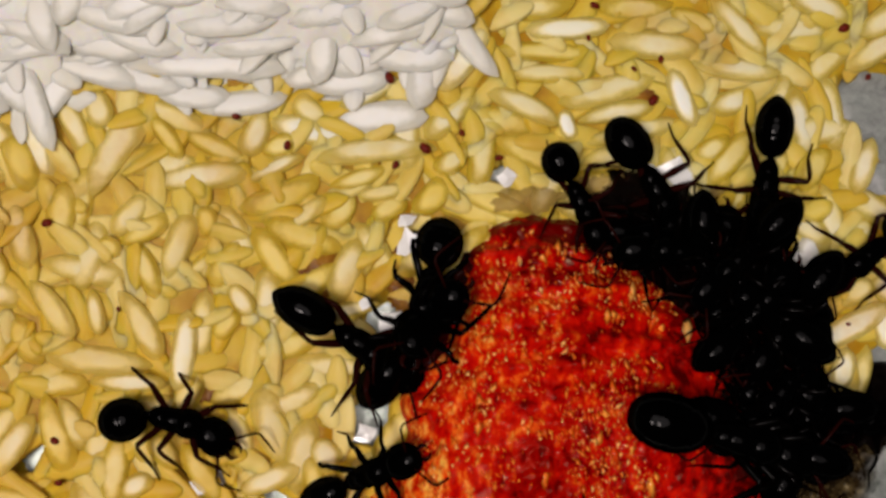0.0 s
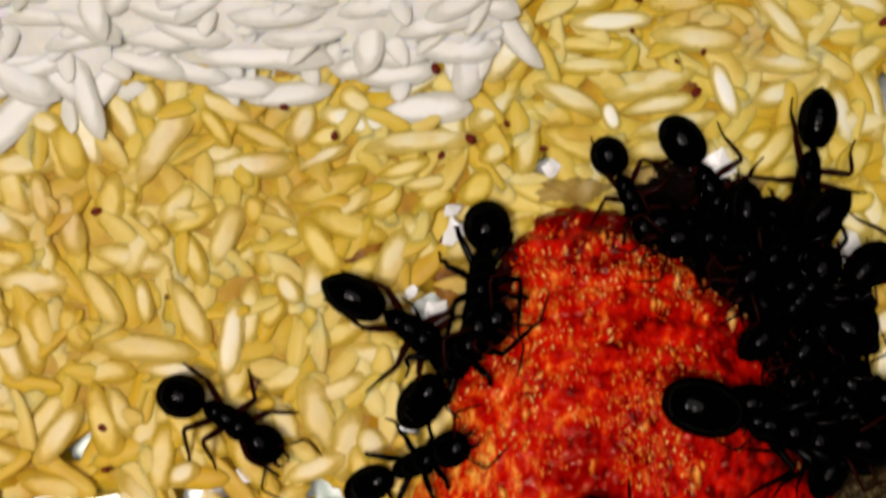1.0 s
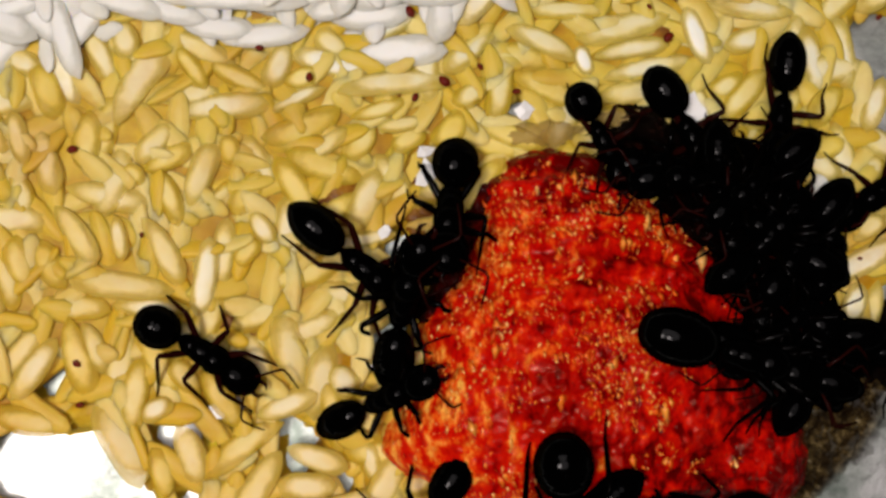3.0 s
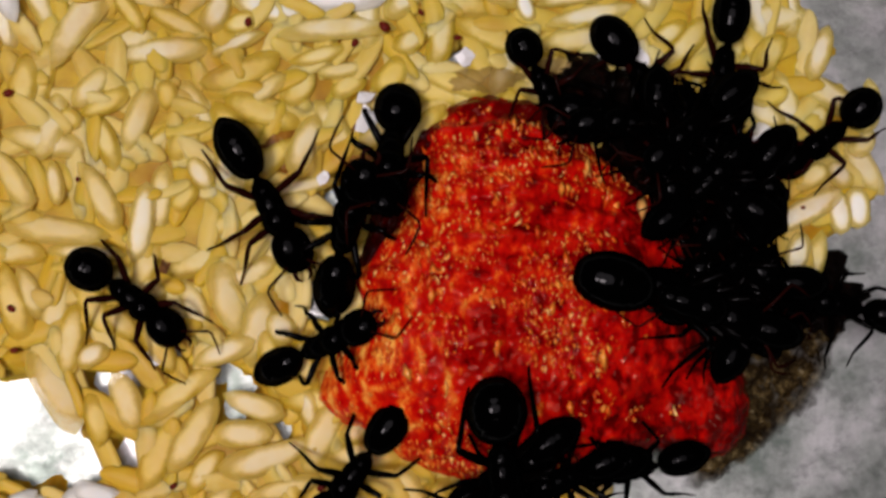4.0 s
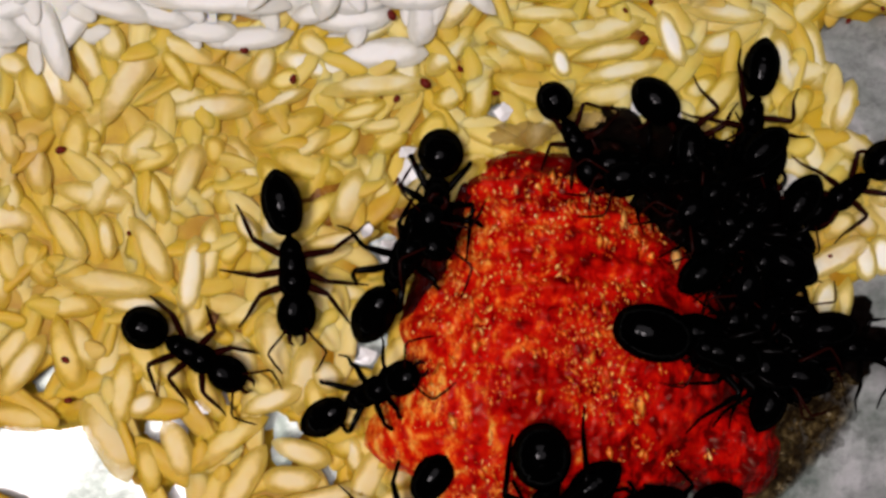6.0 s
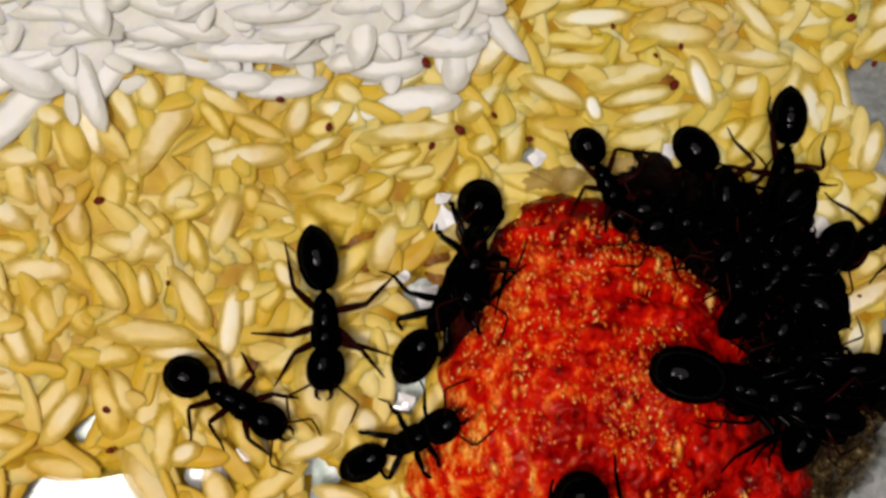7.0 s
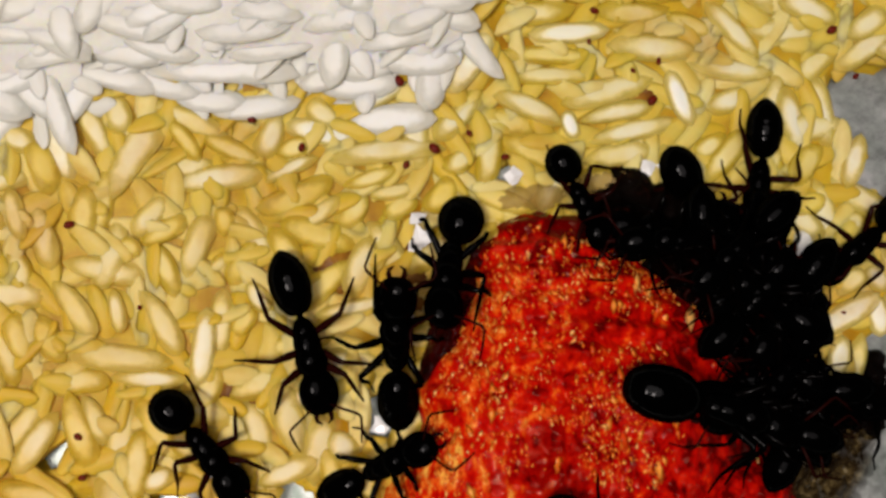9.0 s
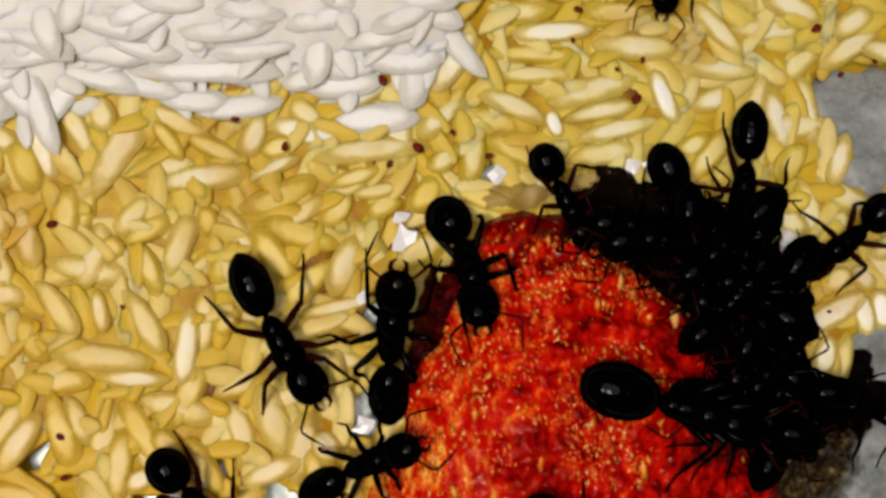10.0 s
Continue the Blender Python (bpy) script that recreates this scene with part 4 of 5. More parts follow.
def ant(key, size, legs, label, form="long"):
    """One ant; legs: angle and knee of its six legs (left front, middle, hind, then right)."""
    a = proto if not ants else copy_thing(proto, Matrix.Identity(4))
    a.scale = (size, size, size)
    tagged(a, label, "ant", "ants feeding on the plate")
    ants[key] = (a, size)
    ant_part(a, "gaster").data = {"long": ANT_GASTER, "blunt": ANT_BLUNT_GASTER, "round": ANT_ROUND_GASTER, "oval": ANT_OVAL_GASTER, "dull": ANT_DULL_GASTER}[form]
    for (o, i, s), (angle, knee) in zip(ant_legs(a), legs):
        # Legs in the dark crowd take the darkened copy of the leg colour.
        o.data = (ANT_SHADED_LEGS if form in ("dull", "blunt") or key in ("C", "C2", "D", "E", "F", "M", "N") else ANT_LEGS)[i, s, knee]
        o.matrix_basis = leg_pose(i, s, angle)


FEED = "black ant feeding at the red lump of food"
ant("A", 0.90, ((45, 0), (15, -1), (-50, 0), (40, 0), (-20, 1), (-48, 1)), "black ant walking over the yellow rice beside the lump", "round")
ant("B", 1.00, ((30, 0), (40, 0), (-40, 0), (20, 0), (13, 0), (-45, 0)), "large black ant with a pointed gaster beside the lump")
ant("C", 1.00, ((26, -1), (15, 1), (-53, 0), (52, 0), (-9, -1), (-51, 0)), FEED, "round")
ant("C2", 1.02, ((57, 0), (-2, 0), (-32, -1), (38, 0), (13, -1), (-59, -1)), FEED)
ant("D", 0.87, ((58, -1), (14, -1), (-45, 0), (31, -1), (9, 0), (-46, -1)), FEED)
ant("H", 1.16, ((70, 0), (62, 1), (55, 1), (70, 0), (62, -1), (55, -1)), FEED, "blunt")
ant("I", 0.78, ((40, 0), (5, 0), (-45, 1), (40, 0), (-30, 1), (-74, 0)), FEED, "round")
ant("J", 0.92, ((40, 0), (10, 0), (0, -1), (40, 0), (0, 0), (-90, 1)), FEED, "oval")
ant("K", 0.92, ((40, 0), (10, 0), (0, -1), (40, 0), (11, 0), (-57, 0)), "large black ant with its gaster on the rice")
ant("L", 0.85, ((77, 0), (0, 1), (-43, 0), (48, 1), (26, 0), (-42, -1)), "black ant standing on pale rice at the plate's edge", "round")
ant("E", 0.90, ((45, 0), (-9, 1), (-34, 0), (23, 1), (19, 0), (-38, 0)), FEED)
ant("F", 1.22, ((58, 0), (-14, 0), (-47, 0), (40, 0), (15, 0), (-39, -1)), FEED, "round")
ant("P", 0.80, ((55, 1), (19, -1), (-42, 0), (28, 0), (10, 1), (-48, 1)), FEED, "dull")
ant("N", 0.85, ((35, 1), (2, 0), (-63, 1), (40, 0), (-3, -1), (-59, 0)), FEED)
ant("M", 0.62, ((53, 0), (20, 0), (-65, -1), (31, 0), (21, 1), (-36, -1)), FEED)
ant("O1", 0.90, ((40, -1), (-4, -1), (-51, 0), (32, 0), (-4, 0), (-54, 0)), FEED, "dull")
ant("O2", 0.95, ((53, 0), (11, 0), (-50, 1), (26, -1), (12, 1), (-38, -1)), FEED, "dull")
ant("O3", 0.90, ((43, 0), (22, -1), (-59, -1), (25, -1), (-13, 0), (-56, 0)), FEED, "dull")
ant("O4", 0.90, ((26, 0), (-7, 0), (-45, 1), (43, -1), (-1, 0), (-56, 0)), FEED, "dull")
ant("O5", 0.85, ((51, 0), (-7, 1), (-64, -1), (58, 0), (6, 0), (-44, 0)), FEED, "dull")
ant("P2", 0.85, ((25, 0), (-7, 0), (-53, -1), (50, 1), (21, 1), (-54, 0)), FEED, "dull")
ant("P3", 0.80, ((48, -1), (18, 0), (-44, 0), (41, 0), (2, -1), (-39, -1)), FEED, "dull")
ant("O7", 0.85, ((45, -1), (-5, 0), (-66, 0), (23, 0), (6, 0), (-54, 1)), FEED, "dull")
ant("O8", 0.90, ((52, 1), (-10, 0), (-49, 0), (23, 0), (-2, -1), (-44, 0)), FEED, "dull")
ant("O9", 0.85, ((53, 0), (-1, 0), (-37, -1), (48, -1), (9, 1), (-41, 0)), FEED, "dull")
ant("O10", 0.85, ((36, -1), (19, 0), (-41, 0), (38, 0), (12, 0), (-50, -1)), FEED, "dull")
ant("O11", 0.85, ((45, 0), (9, 0), (-43, 0), (47, 0), (20, 1), (-59, 0)), FEED, "dull")
ant("O12", 0.85, ((35, 1), (-11, 0), (-47, 0), (36, 1), (16, 0), (-38, 0)), FEED, "dull")
ant("O13", 0.85, ((22, 0), (13, 0), (-67, 0), (29, 0), (-10, 0), (-68, -1)), FEED, "dull")
ant("O14", 0.90, ((25, 0), (6, 0), (-67, -1), (37, -1), (10, 0), (-45, 0)), FEED, "dull")
ant("O17", 0.90, ((55, -1), (19, 0), (-33, 1), (56, 1), (-8, 1), (-54, 0)), FEED, "dull")
ant("O18", 0.85, ((49, 1), (14, 0), (-55, -1), (39, 1), (-10, -1), (-68, -1)), FEED, "dull")
ant("P4", 0.90, ((24, 0), (-14, 0), (-48, 1), (53, 0), (4, 0), (-54, 1)), FEED, "dull")
ant("P5", 0.85, ((56, 0), (0, -1), (-41, 1), (50, 1), (-10, -1), (-65, 1)), FEED, "dull")
ant("O19", 0.88, ((45, 0), (5, 0), (-50, 0), (40, 0), (8, 0), (-52, 0)), FEED, "dull")
ant("O20", 0.85, ((38, 0), (-6, 0), (-46, 0), (48, 0), (2, 0), (-58, 0)), FEED, "dull")
ant("O21", 0.85, ((42, 0), (6, 0), (-48, 0), (44, 0), (4, 0), (-50, 0)), FEED, "dull")
ant("Q", 0.75, ((40, 0), (4, 0), (-45, 0), (40, 0), (4, 0), (-45, 0)), "black ant walking in over the yellow rice")


def motions():
    def go(key, z, rows, step=0.0, legs={}):
        """rows: time, x, y, heading, turn of the gaster, turn of the head (degrees)."""
        a, size = ants[key]
        tip = tips.get(key, 0.0)
        walk(a, [(t, pose(x * MM, y * MM, z * MM, 0, tip, h)) for t, x, y, h, g, d in rows])
        walk(ant_part(a, "gaster"), [(t, pose(-3.2 * MM, 0, 0.2 * MM, 0, 0, g)) for t, x, y, h, g, d in rows])
        walk(ant_part(a, "head"), [(t, pose(2.5 * MM, 0, 0, 0, 8, d)) for t, x, y, h, g, d in rows])
        for j, (o, i, s) in enumerate(ant_legs(a)):
            q = math.degrees(o.matrix_basis.to_euler().z)
            rr = random.Random(key + str(j))
            given = legs.get(j, [(0.5 * k, None) for k in range(21)])
            walk(o, [(t, leg_pose(i, s, w) if w is not None else leg_pose(i, s, -q * s + rr.uniform(-step, step))) for t, w in given])
        for j in (0, 1):
            o = ant_part(a, "antenna", j)
            rr = random.Random(key + "f" + str(j))
            x0, y0, z0 = o.matrix_basis.translation
            walk(o, [(0.4 * k, pose(x0, y0, z0, 0, rr.uniform(-8, 12), rr.uniform(-16, 16))) for k in range(26)])

    tips = {"H": 6.0, "F": 12.0, "C": -32.0, "C2": -32.0, "D": -30.0}
    go("A", 2.2, [(0.0, -18.0, -16.0, -13, 27, -27), (1.0, -17.5, -17.1, -31, 12, -12), (2.0, -17.1, -16.9, -30, 0, -0), (3.5, -17.6, -16.9, -32, 7, -7), (4.5, -18.0, -17.2, -41, 8, -8), (5.0, -16.8, -16.7, -23, 3, -3), (5.5, -17.3, -17.3, -27, 0, -0), (6.8, -17.2, -17.1, -30, 6, -6), (7.5, -17.3, -16.8, -25, 5, -5), (8.0, -17.2, -16.3, -11, -2, 2), (8.2, -16.7, -17.3, -25, -3, 3), (8.5, -17.0, -17.7, -34, -0, 0), (9.0, -17.2, -19.5, -52, 6, -6), (10.0, -16.0, -25.2, -54, 6, -6)], 12)
    go("B", 2.8, [(0.0, -0.8, -9.1, -33, 3, -3), (1.0, -0.5, -8.8, -33, 7, -7), (2.0, -0.3, -9.1, -25, -4, 4), (3.5, -3.7, -9.0, -49, -1, 1), (4.5, -6.3, -7.7, -71, 8, -8), (5.5, -7.1, -8.3, -78, 5, -5), (6.8, -8.4, -9.9, -88, 8, -8), (7.5, -8.0, -9.3, -80, 6, -6), (8.2, -7.6, -9.9, -78, 2, -2), (9.0, -7.5, -9.9, -76, 3, -3), (10.0, -8.3, -9.6, -60, -6, 6)], 10, {2: [(0.0, -68), (2.2, -65), (3.5, -40), (4.5, 8), (5.5, 3), (6.8, -6), (7.5, -12), (10.0, -25)], 5: [(0.0, -60), (2.2, -58), (3.5, -55), (4.5, -40), (5.5, -32), (7.5, -50), (10.0, -42)]})
    go("C", 5.0, [(0.0, 5.1, -4.3, -105, 1, -1), (1.0, 5.8, -3.8, -95, -5, 5), (2.0, 5.1, -3.4, -98, -9, 9), (3.5, 5.6, -3.5, -94, -4, 4), (4.5, 5.8, -3.2, -97, -7, 7), (5.5, 6.1, -2.4, -91, -6, 6), (6.8, 5.8, -2.8, -100, -2, 2), (7.5, 6.2, -2.8, -95, -11, 11), (8.2, 5.2, -0.9, -124, 5, -5), (9.0, 5.9, -2.4, -104, -8, 8), (10.0, 9.5, -2.4, -75, 10, -10)], 7)
    go("C2", 5.0, [(0.0, 4.3, -8.0, 52, 1, -1), (1.0, 3.7, -11.0, 50, 5, -5), (2.0, 2.9, -12.7, 59, -0, 0), (3.5, 0.9, -10.8, 81, 9, -9), (4.5, 2.8, -9.4, 67, 2, -2), (5.5, 2.4, -8.9, 65, 1, -1), (6.8, 3.6, -7.9, 56, 1, -1), (7.5, 1.7, -9.2, 77, -1, 1), (8.2, 1.9, -9.1, 84, -1, 1), (9.0, 0.8, -9.4, 91, 2, -2), (10.0, 2.0, -8.9, 86, 3, -3)], 7)
    go("D", 3.2, [(0.0, -0.3, -21.0, 26, 6, -2), (1.2, -0.2, -21.1, 27, 1, -3), (2.1, -0.4, -20.9, 28, 3, -8), (3.6, -0.1, -20.9, 26, 1, 2), (4.7, -0.2, -21.0, 27, 2, -3), (5.6, -0.3, -21.0, 27, 5, -1), (7.0, -0.4, -21.1, 25, 6, 2), (8.1, -0.2, -21.1, 26, 5, 1), (9.2, -0.3, -21.1, 28, 2, -4), (10.0, -0.4, -21.0, 25, 6, -7)], 5)
    go("H", 9.5, [(0.0, 33.3, -17.4, -15, 1, -1), (1.0, 32.1, -17.3, -15, 1, -1), (2.0, 33.0, -17.1, -15, 1, -1), (3.5, 32.8, -16.8, -15, 1, -1), (4.5, 32.9, -16.8, -14, 1, -1), (5.5, 32.8, -17.0, -15, 1, -1), (6.8, 32.6, -16.6, -15, 1, -1), (7.5, 31.7, -16.3, -16, 1, -1), (8.2, 31.2, -15.6, -16, 1, -1), (9.0, 32.0, -16.4, -16, 1, -1), (10.0, 29.6, -16.3, -16, 1, -1)], 5)
    go("I", 4.0, [(0.0, 19.6, 4.1, -61, -1, 1), (1.0, 19.9, 3.7, -61, -1, 1), (2.0, 19.8, 3.6, -61, -1, 1), (3.5, 20.3, 3.2, -61, -1, 1), (4.5, 20.3, 3.3, -60, -1, 1), (5.5, 19.8, 3.4, -61, -1, 1), (6.8, 19.4, 3.6, -61, -1, 1), (7.5, 19.4, 3.5, -62, -1, 1), (8.2, 19.2, 3.4, -62, -1, 1), (9.0, 19.3, 3.6, -62, -1, 1), (10.0, 19.3, 3.6, -62, -1, 1)], 5)
    go("J", 3.0, [(0.0, 27.0, 5.2, -62, 8, -8), (1.0, 27.9, 4.5, -62, 8, -8), (2.0, 28.0, 4.4, -61, 6, -6), (3.5, 29.8, 3.6, -58, 4, -4), (4.5, 30.8, 4.2, -47, 2, -2), (5.5, 31.2, 4.0, -47, 5, -5), (6.8, 31.8, 3.2, -54, 7, -7), (7.5, 31.7, 2.2, -59, 2, -2), (8.2, 31.4, 1.5, -66, -2, 2), (9.0, 31.4, 1.7, -65, -1, 1), (10.0, 31.6, 1.8, -66, -2, 2)], 6)
    go("K", 2.8, [(0.0, 37.3, 5.7, -99, 2, -2), (1.0, 37.2, 5.7, -101, 3, -3), (2.0, 37.1, 5.5, -102, 1, -1), (3.5, 37.5, 5.8, -98, 5, -5), (4.5, 37.3, 4.8, -102, 1, -1), (5.5, 37.3, 5.5, -101, 0, -0), (6.8, 37.4, 5.2, -101, 7, -7), (7.5, 37.1, 4.7, -100, 5, -5), (8.2, 36.8, 4.7, -102, 3, -3), (9.0, 36.9, 5.2, -100, 5, -5), (10.0, 37.0, 4.8, -100, 5, -5)], 5)
    go("L", 2.6, [(0.0, 47.1, -0.8, -141, 5, -10), (1.2, 47.2, -0.7, -141, 4, -11), (2.1, 47.1, -0.8, -144, 8, -3), (3.6, 47.4, -0.9, -141, 7, -3), (4.7, 47.3, -0.8, -144, 8, -11), (5.6, 47.1, -0.9, -142, 7, -5), (7.0, 47.3, -0.8, -142, 7, -0), (8.1, 47.2, -0.6, -144, 6, -1), (9.2, 47.3, -0.7, -141, 9, -5), (10.0, 47.2, -0.6, -144, 7, -7)], 5)
    go("E", 3.5, [(0.0, 2.6, -33.1, -127, 1, -3), (1.2, 2.7, -33.3, -125, 1, 4), (2.1, 2.5, -33.3, -128, 3, -3), (3.6, 2.5, -33.2, -126, 2, -6), (4.7, 2.7, -33.4, -125, -1, -4), (5.6, 2.5, -33.4, -127, 1, 3), (7.0, 2.7, -33.2, -127, 3, -4), (8.1, 2.6, -33.2, -127, -0, -2), (9.2, 2.5, -33.1, -128, 4, -5), (10.0, 2.6, -33.4, -128, 2, -2)], 5)
    go("F", 7.5, [(0.0, 16.4, -33.2, -83, -1, -3), (1.2, 16.3, -33.0, -82, 1, 5), (2.1, 16.4, -33.2, -82, -0, -1), (3.6, 16.4, -33.1, -83, 1, -4), (4.7, 16.2, -33.2, -80, 2, -3), (5.6, 16.4, -32.9, -81, -2, 5), (7.0, 16.3, -33.1, -83, 4, -7), (8.1, 16.4, -33.1, -81, 2, 4), (9.2, 16.5, -33.1, -83, -0, -6), (10.0, 16.3, -33.1, -81, -1, 1)], 5)
    go("P", 4.0, [(0.0, 28.4, -32.2, -170, 8, -4), (1.2, 28.3, -32.2, -170, 7, -5), (2.1, 28.3, -32.2, -169, 8, -8), (3.6, 28.4, -32.2, -172, 7, -6), (4.7, 28.4, -32.2, -170, 8, -11), (5.6, 28.2, -32.3, -169, 6, -9), (7.0, 28.3, -32.3, -170, 6, -2), (8.1, 28.3, -32.3, -169, 10, -11), (9.2, 28.4, -32.2, -171, 8, -3), (10.0, 28.2, -32.2, -169, 8, -4)], 5)
    go("N", 2.6, [(0.0, 48.3, -16.6, 172, -7, 3), (1.2, 48.3, -16.8, 173, -10, 5), (2.1, 48.4, -16.6, 172, -7, 14), (3.6, 48.4, -16.6, 173, -10, 6), (4.7, 48.5, -16.8, 171, -8, 6), (5.6, 48.4, -16.6, 173, -6, 5), (7.0, 48.5, -16.7, 171, -7, 8), (8.1, 48.4, -16.8, 173, -5, 3), (9.2, 48.5, -16.8, 171, -7, 11), (10.0, 48.3, -16.8, 172, -6, 7)], 5)
    go("M", 3.0, [(0.0, 38.5, -3.7, 149, -2, -3), (1.2, 38.3, -3.6, 151, -2, 2), (2.1, 38.5, -3.6, 151, -3, 4), (3.6, 38.6, -3.6, 150, -1, 0), (4.7, 38.5, -3.8, 149, -4, 3), (5.6, 38.5, -3.7, 149, -4, -0), (7.0, 38.3, -3.7, 152, -3, -0), (8.1, 38.5, -3.8, 149, 1, 8), (9.2, 38.4, -3.7, 150, -4, 3), (10.0, 38.3, -3.7, 151, 1, 6)], 5)
    go("O1", 7.0, [(0.0, 27.7, -0.5, 175, -16, 11), (1.2, 27.6, -0.3, 178, -13, 10), (2.1, 27.5, -0.5, 178, -15, 12), (3.6, 27.5, -0.4, 175, -16, 15), (4.7, 27.7, -0.3, 178, -14, 16), (5.6, 27.6, -0.3, 175, -13, 15), (7.0, 27.4, -0.4, 178, -12, 18), (8.1, 27.7, -0.5, 175, -12, 19), (9.2, 27.5, -0.3, 178, -12, 10), (10.0, 27.6, -0.4, 176, -13, 19)], 5)
    go("O2", 5.5, [(0.0, 36.4, -9.3, -95, 3, -2), (1.2, 36.1, -9.1, -95, 3, 0), (2.1, 36.2, -9.3, -97, 1, -1), (3.6, 36.1, -9.3, -98, -1, 5), (4.7, 36.2, -9.1, -97, 1, 3), (5.6, 36.2, -9.1, -95, -1, 5), (7.0, 36.4, -9.1, -96, -1, -2), (8.1, 36.3, -9.2, -98, 1, 5), (9.2, 36.3, -9.1, -97, 3, -4), (10.0, 36.2, -9.3, -96, -2, 0)], 5)
    go("O3", 8.0, [(0.0, 34.6, -5.3, 145, 1, -6), (1.2, 34.6, -5.4, 144, -1, -4), (2.1, 34.5, -5.4, 147, 0, -0), (3.6, 34.6, -5.4, 146, 4, -3), (4.7, 34.4, -5.4, 145, -2, -6), (5.6, 34.4, -5.4, 145, 4, -3), (7.0, 34.6, -5.2, 146, -2, -2), (8.1, 34.6, -5.5, 145, 2, 3), (9.2, 34.5, -5.2, 148, -2, -5), (10.0, 34.5, -5.2, 146, 4, 0)], 5)
    go("O4", 5.0, [(0.0, 37.2, -9.0, 124, -2, 7), (1.2, 37.3, -9.0, 123, -4, 2), (2.1, 37.3, -9.0, 124, -4, 2), (3.6, 37.2, -9.2, 124, 0, -4), (4.7, 37.5, -9.2, 125, -1, 7), (5.6, 37.4, -9.0, 125, 1, 7), (7.0, 37.4, -9.2, 125, -2, 0), (8.1, 37.3, -9.0, 124, -4, 2), (9.2, 37.2, -9.2, 125, -4, 5), (10.0, 37.2, -9.1, 124, 1, 5)], 5)
    go("O5", 6.0, [(0.0, 37.0, -14.9, 125, -2, -1), (1.2, 36.8, -15.1, 125, -1, -3), (2.1, 36.9, -15.1, 124, -3, -5), (3.6, 37.0, -15.0, 126, 2, -5), (4.7, 36.8, -15.1, 124, -3, -4), (5.6, 36.8, -14.9, 125, 0, -4), (7.0, 36.9, -14.9, 126, -1, -2), (8.1, 37.0, -15.0, 125, -2, -5), (9.2, 37.0, -15.1, 124, 1, -5), (10.0, 36.9, -14.9, 125, 3, -5)], 5)
    go("P2", 5.0, [(0.0, 17.1, -36.0, -113, -1, -0), (1.2, 17.4, -36.0, -111, -1, 2), (2.1, 17.2, -36.1, -111, -0, 6), (3.6, 17.1, -36.0, -111, -6, 1), (4.7, 17.3, -36.0, -112, -5, 2), (5.6, 17.3, -36.1, -113, -5, 2), (7.0, 17.3, -36.1, -113, -1, 0), (8.1, 17.4, -36.0, -111, -5, -3), (9.2, 17.2, -36.1, -110, -0, 1), (10.0, 17.3, -36.2, -112, -4, 7)], 5)
    go("P3", 5.0, [(0.0, 21.4, -33.3, -158, 4, 2), (1.2, 21.3, -33.3, -158, -0, -3), (2.1, 21.4, -33.5, -156, -0, -3), (3.6, 21.3, -33.4, -158, 2, 0), (4.7, 21.5, -33.4, -159, 5, -7), (5.6, 21.5, -33.5, -156, -0, 1), (7.0, 21.3, -33.3, -159, 0, 1), (8.1, 21.4, -33.4, -156, -0, 0), (9.2, 21.5, -33.3, -157, 1, -5), (10.0, 21.5, -33.4, -156, 4, -2)], 5)
    go("O7", 9.0, [(0.0, 32.6, -1.5, -136, -0, 6), (1.2, 32.7, -1.5, -138, -1, 2), (2.1, 32.8, -1.5, -139, -3, 1), (3.6, 32.6, -1.2, -136, -6, 5), (4.7, 32.7, -1.2, -137, -3, -3), (5.6, 32.6, -1.3, -137, -3, -3), (7.0, 32.5, -1.3, -136, -1, -2), (8.1, 32.5, -1.4, -138, -5, 2), (9.2, 32.5, -1.5, -136, -4, 3), (10.0, 32.8, -1.3, -136, -5, -1)], 5)
    go("O8", 4.5, [(0.0, 37.7, -3.7, -80, 2, -5), (1.2, 37.7, -3.9, -82, 3, -5), (2.1, 37.8, -3.7, -79, 3, 2), (3.6, 37.7, -3.8, -82, 0, -8), (4.7, 37.7, -3.8, -78, 1, -2), (5.6, 37.7, -3.9, -82, 3, -2), (7.0, 37.8, -3.8, -78, 1, -8), (8.1, 37.8, -3.9, -79, 2, -9), (9.2, 37.8, -3.7, -81, 4, -4), (10.0, 37.9, -3.9, -78, -0, -3)], 5)
    go("O9", 7.5, [(0.0, 37.0, -13.5, -127, 10, -10), (1.2, 36.8, -13.5, -129, 7, -7), (2.1, 37.0, -13.6, -128, 7, -11), (3.6, 37.0, -13.6, -129, 7, -13), (4.7, 36.9, -13.5, -128, 5, -6), (5.6, 36.9, -13.7, -126, 9, -11), (7.0, 36.8, -13.6, -129, 7, -4), (8.1, 36.8, -13.7, -128, 9, -6), (9.2, 36.8, -13.6, -129, 9, -13), (10.0, 36.9, -13.5, -128, 9, -6)], 5)
    go("O10", 6.0, [(0.0, 38.6, -14.4, -189, 9, -5), (1.2, 38.5, -14.5, -189, 11, -6), (2.1, 38.4, -14.3, -187, 7, -9), (3.6, 38.3, -14.5, -187, 7, -9), (4.7, 38.3, -14.4, -188, 6, -10), (5.6, 38.3, -14.5, -185, 7, -5), (7.0, 38.5, -14.4, -186, 10, -12), (8.1, 38.5, -14.6, -189, 10, -6), (9.2, 38.5, -14.5, -186, 8, -5), (10.0, 38.5, -14.6, -188, 5, -9)], 5)
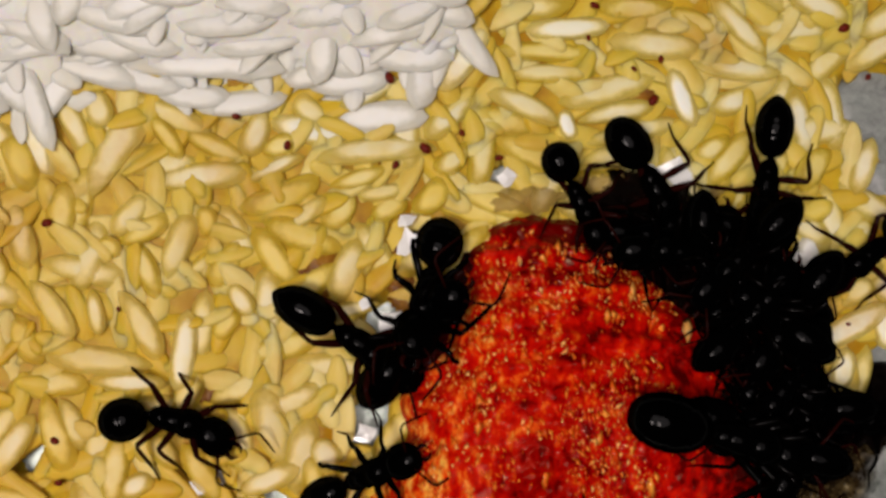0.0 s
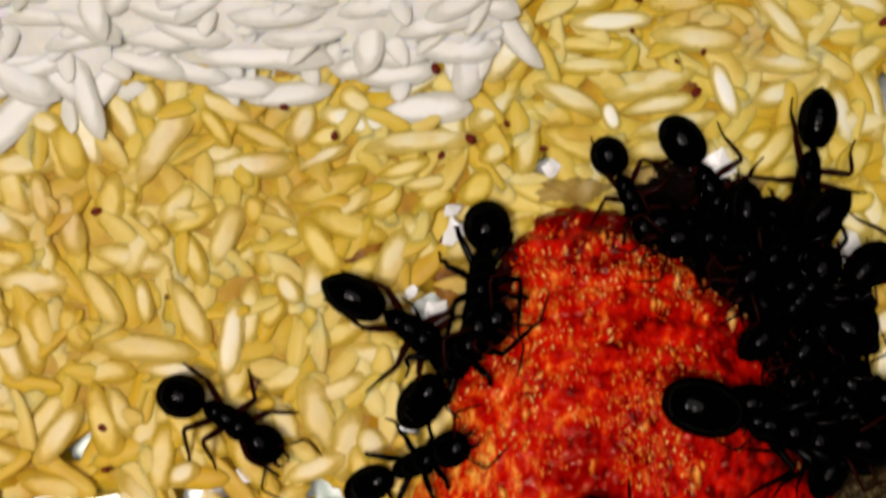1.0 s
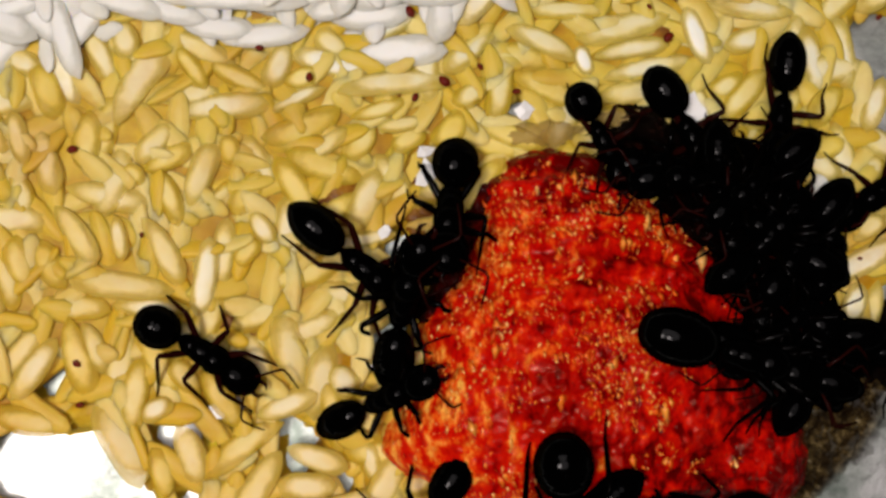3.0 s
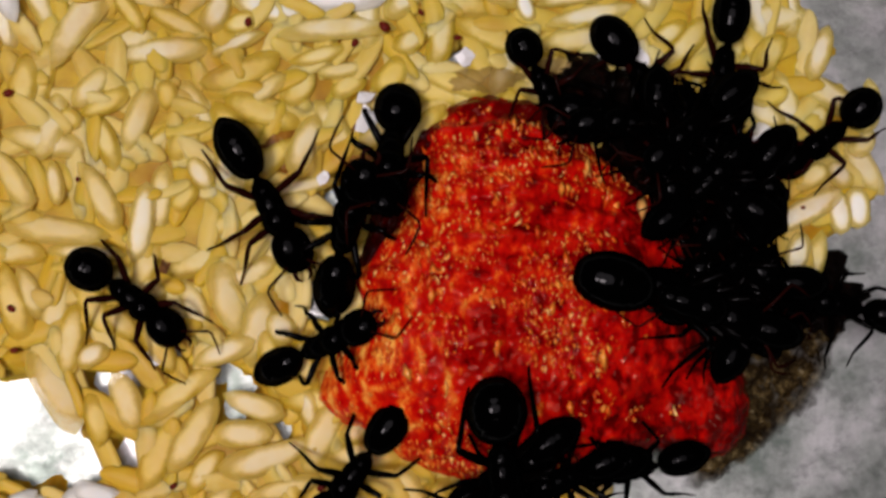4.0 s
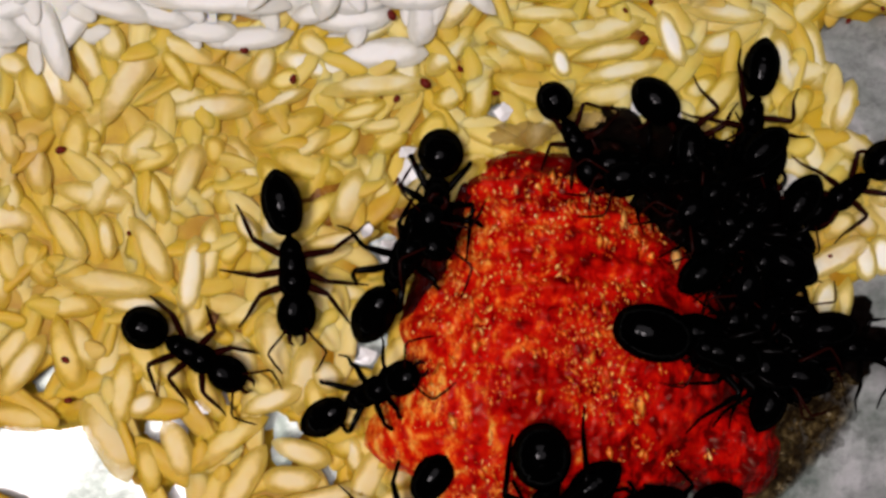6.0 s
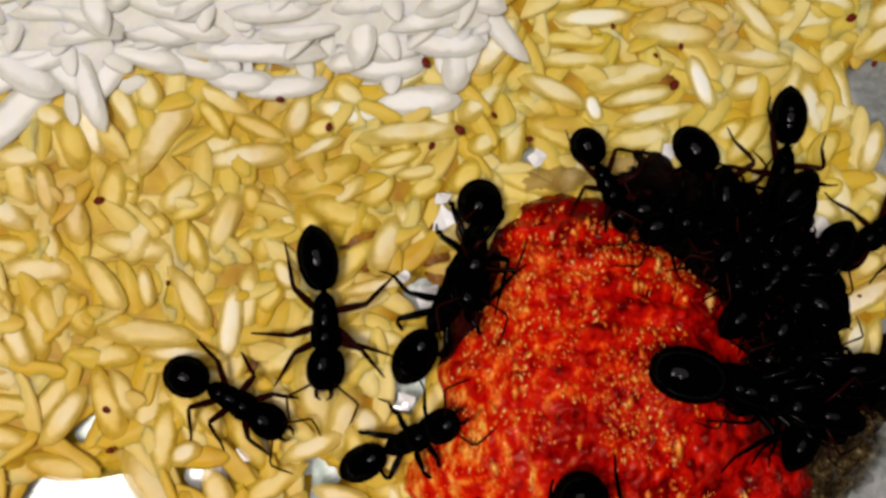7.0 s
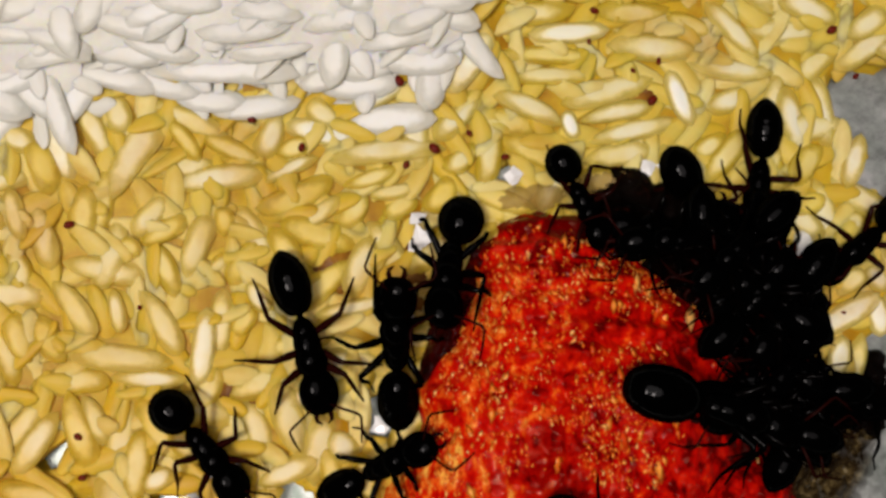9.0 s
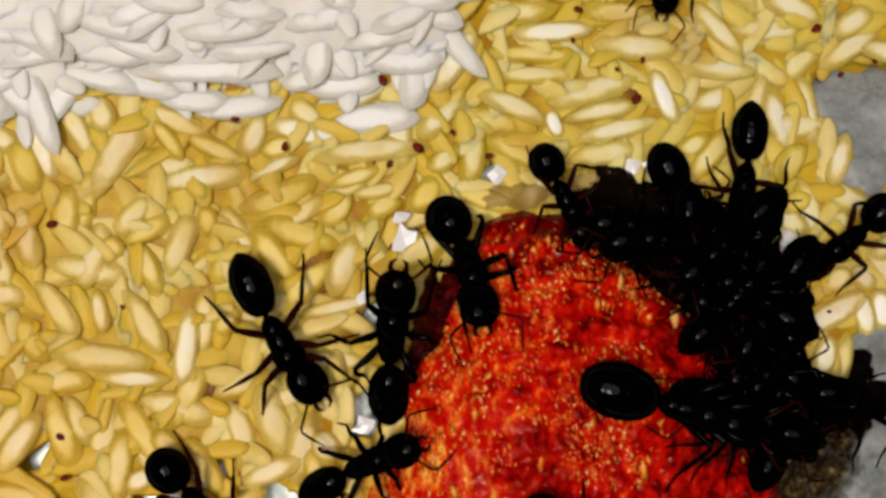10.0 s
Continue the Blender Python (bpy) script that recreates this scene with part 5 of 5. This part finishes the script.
    go("O11", 8.0, [(0.0, 35.0, -5.5, 48, -9, 7), (1.2, 34.8, -5.5, 50, -9, 11), (2.1, 35.0, -5.4, 48, -7, 6), (3.6, 34.9, -5.5, 46, -10, 9), (4.7, 34.8, -5.4, 48, -6, 4), (5.6, 34.7, -5.6, 47, -8, 13), (7.0, 34.9, -5.4, 50, -8, 4), (8.1, 34.8, -5.6, 48, -11, 8), (9.2, 35.0, -5.5, 50, -9, 6), (10.0, 34.8, -5.4, 47, -7, 8)], 5)
    go("O12", 7.0, [(0.0, 30.7, -2.9, -76, -15, 14), (1.2, 30.7, -3.0, -75, -13, 16), (2.1, 30.8, -2.9, -75, -12, 14), (3.6, 30.8, -2.9, -76, -14, 10), (4.7, 30.9, -3.0, -76, -12, 12), (5.6, 30.7, -3.0, -75, -14, 11), (7.0, 30.7, -2.9, -78, -11, 13), (8.1, 30.8, -2.9, -74, -13, 13), (9.2, 30.7, -3.0, -75, -14, 17), (10.0, 30.8, -2.9, -76, -16, 8)], 5)
    go("O13", 7.0, [(0.0, 34.8, -3.6, -112, -4, 8), (1.2, 34.8, -3.8, -111, -6, -1), (2.1, 35.0, -3.8, -112, -6, -1), (3.6, 35.0, -3.7, -112, -6, 9), (4.7, 35.0, -3.6, -111, -2, 1), (5.6, 35.0, -3.7, -114, -6, 3), (7.0, 34.9, -3.8, -114, -3, -2), (8.1, 35.0, -3.6, -112, -7, 5), (9.2, 34.8, -3.7, -111, -4, 5), (10.0, 35.0, -3.8, -113, -7, -1)], 5)
    go("O14", 7.5, [(0.0, 37.5, -7.4, -123, -6, 8), (1.2, 37.4, -7.6, -123, -5, 2), (2.1, 37.3, -7.3, -123, -2, 11), (3.6, 37.3, -7.3, -122, -8, 9), (4.7, 37.6, -7.4, -123, -6, 9), (5.6, 37.5, -7.3, -121, -3, 4), (7.0, 37.5, -7.4, -120, -6, 10), (8.1, 37.4, -7.5, -120, -6, 1), (9.2, 37.4, -7.4, -122, -6, 9), (10.0, 37.4, -7.5, -121, -3, 10)], 5)
    go("O17", 7.5, [(0.0, 36.0, -17.1, -22, 8, -5), (1.2, 36.0, -17.1, -21, 7, -4), (2.1, 36.0, -17.1, -23, 7, -11), (3.6, 36.1, -17.1, -21, 8, -13), (4.7, 35.9, -17.0, -23, 8, -14), (5.6, 36.1, -17.0, -24, 6, -12), (7.0, 35.8, -17.1, -21, 9, -11), (8.1, 36.0, -17.0, -23, 8, -11), (9.2, 36.0, -17.1, -23, 9, -2), (10.0, 36.1, -17.1, -24, 8, -13)], 5)
    go("O18", 6.0, [(0.0, 39.7, -16.7, 72, -11, 12), (1.2, 39.6, -16.6, 73, -9, 14), (2.1, 39.7, -16.6, 70, -9, 4), (3.6, 39.5, -16.7, 70, -9, 8), (4.7, 39.5, -16.6, 71, -8, 10), (5.6, 39.7, -16.7, 72, -6, 3), (7.0, 39.5, -16.7, 73, -11, 4), (8.1, 39.5, -16.7, 72, -8, 8), (9.2, 39.6, -16.8, 70, -11, 6), (10.0, 39.5, -16.7, 70, -7, 11)], 5)
    go("P4", 6.0, [(0.0, 16.3, -32.7, -144, 1, -1), (1.2, 16.4, -32.6, -143, 1, -2), (2.1, 16.2, -32.7, -143, 1, 3), (3.6, 16.2, -32.7, -143, -3, 1), (4.7, 16.2, -32.8, -142, -3, 5), (5.6, 16.4, -32.7, -141, -3, 7), (7.0, 16.2, -32.7, -144, -3, -1), (8.1, 16.4, -32.6, -141, 1, -3), (9.2, 16.3, -32.6, -143, -4, 1), (10.0, 16.2, -32.7, -143, 0, 7)], 5)
    go("P5", 4.5, [(0.0, 22.4, -33.1, -165, -0, 6), (1.2, 22.5, -33.0, -162, -1, -4), (2.1, 22.3, -32.9, -164, 1, 6), (3.6, 22.4, -33.0, -162, -4, -0), (4.7, 22.4, -33.2, -164, 0, 6), (5.6, 22.3, -33.0, -161, -2, 6), (7.0, 22.4, -33.2, -164, -0, -1), (8.1, 22.5, -33.1, -162, 1, 7), (9.2, 22.3, -32.9, -165, -0, 4), (10.0, 22.3, -33.1, -163, -1, -4)], 5)
    go("O19", 4.0, [(0.0, 33.6, -1.6, 98, 4, -3), (2.1, 33.8, -1.7, 96, 2, 1), (4.7, 33.7, -1.5, 99, 5, -4), (7.0, 33.5, -1.6, 97, 3, 2), (10.0, 33.7, -1.7, 99, 4, -2)], 5)
    go("O20", 4.5, [(0.0, 26.5, 1.0, 175, -3, 2), (2.1, 26.3, 1.1, 177, -5, 4), (4.7, 26.4, 0.9, 174, -2, 1), (7.0, 26.6, 1.0, 176, -4, 5), (10.0, 26.4, 1.1, 175, -3, 2)], 5)
    go("O21", 8.2, [(0.0, 35.4, -18.0, 168, -3, 4), (2.1, 35.2, -17.9, 170, -5, 2), (4.7, 35.3, -18.0, 167, -2, 3), (7.0, 35.0, -17.8, 169, -4, 5), (10.0, 34.2, -17.6, 168, -3, 2)], 5)
    go("Q", 2.2, [(0.0, 33.0, 36.0, -95, 0, 0), (9.3, 32.5, 34.0, -95, 0, 0), (9.7, 31.2, 29.5, -100, 2, 4), (10.0, 30.6, 27.6, -98, -2, -4)], 14)


motions()
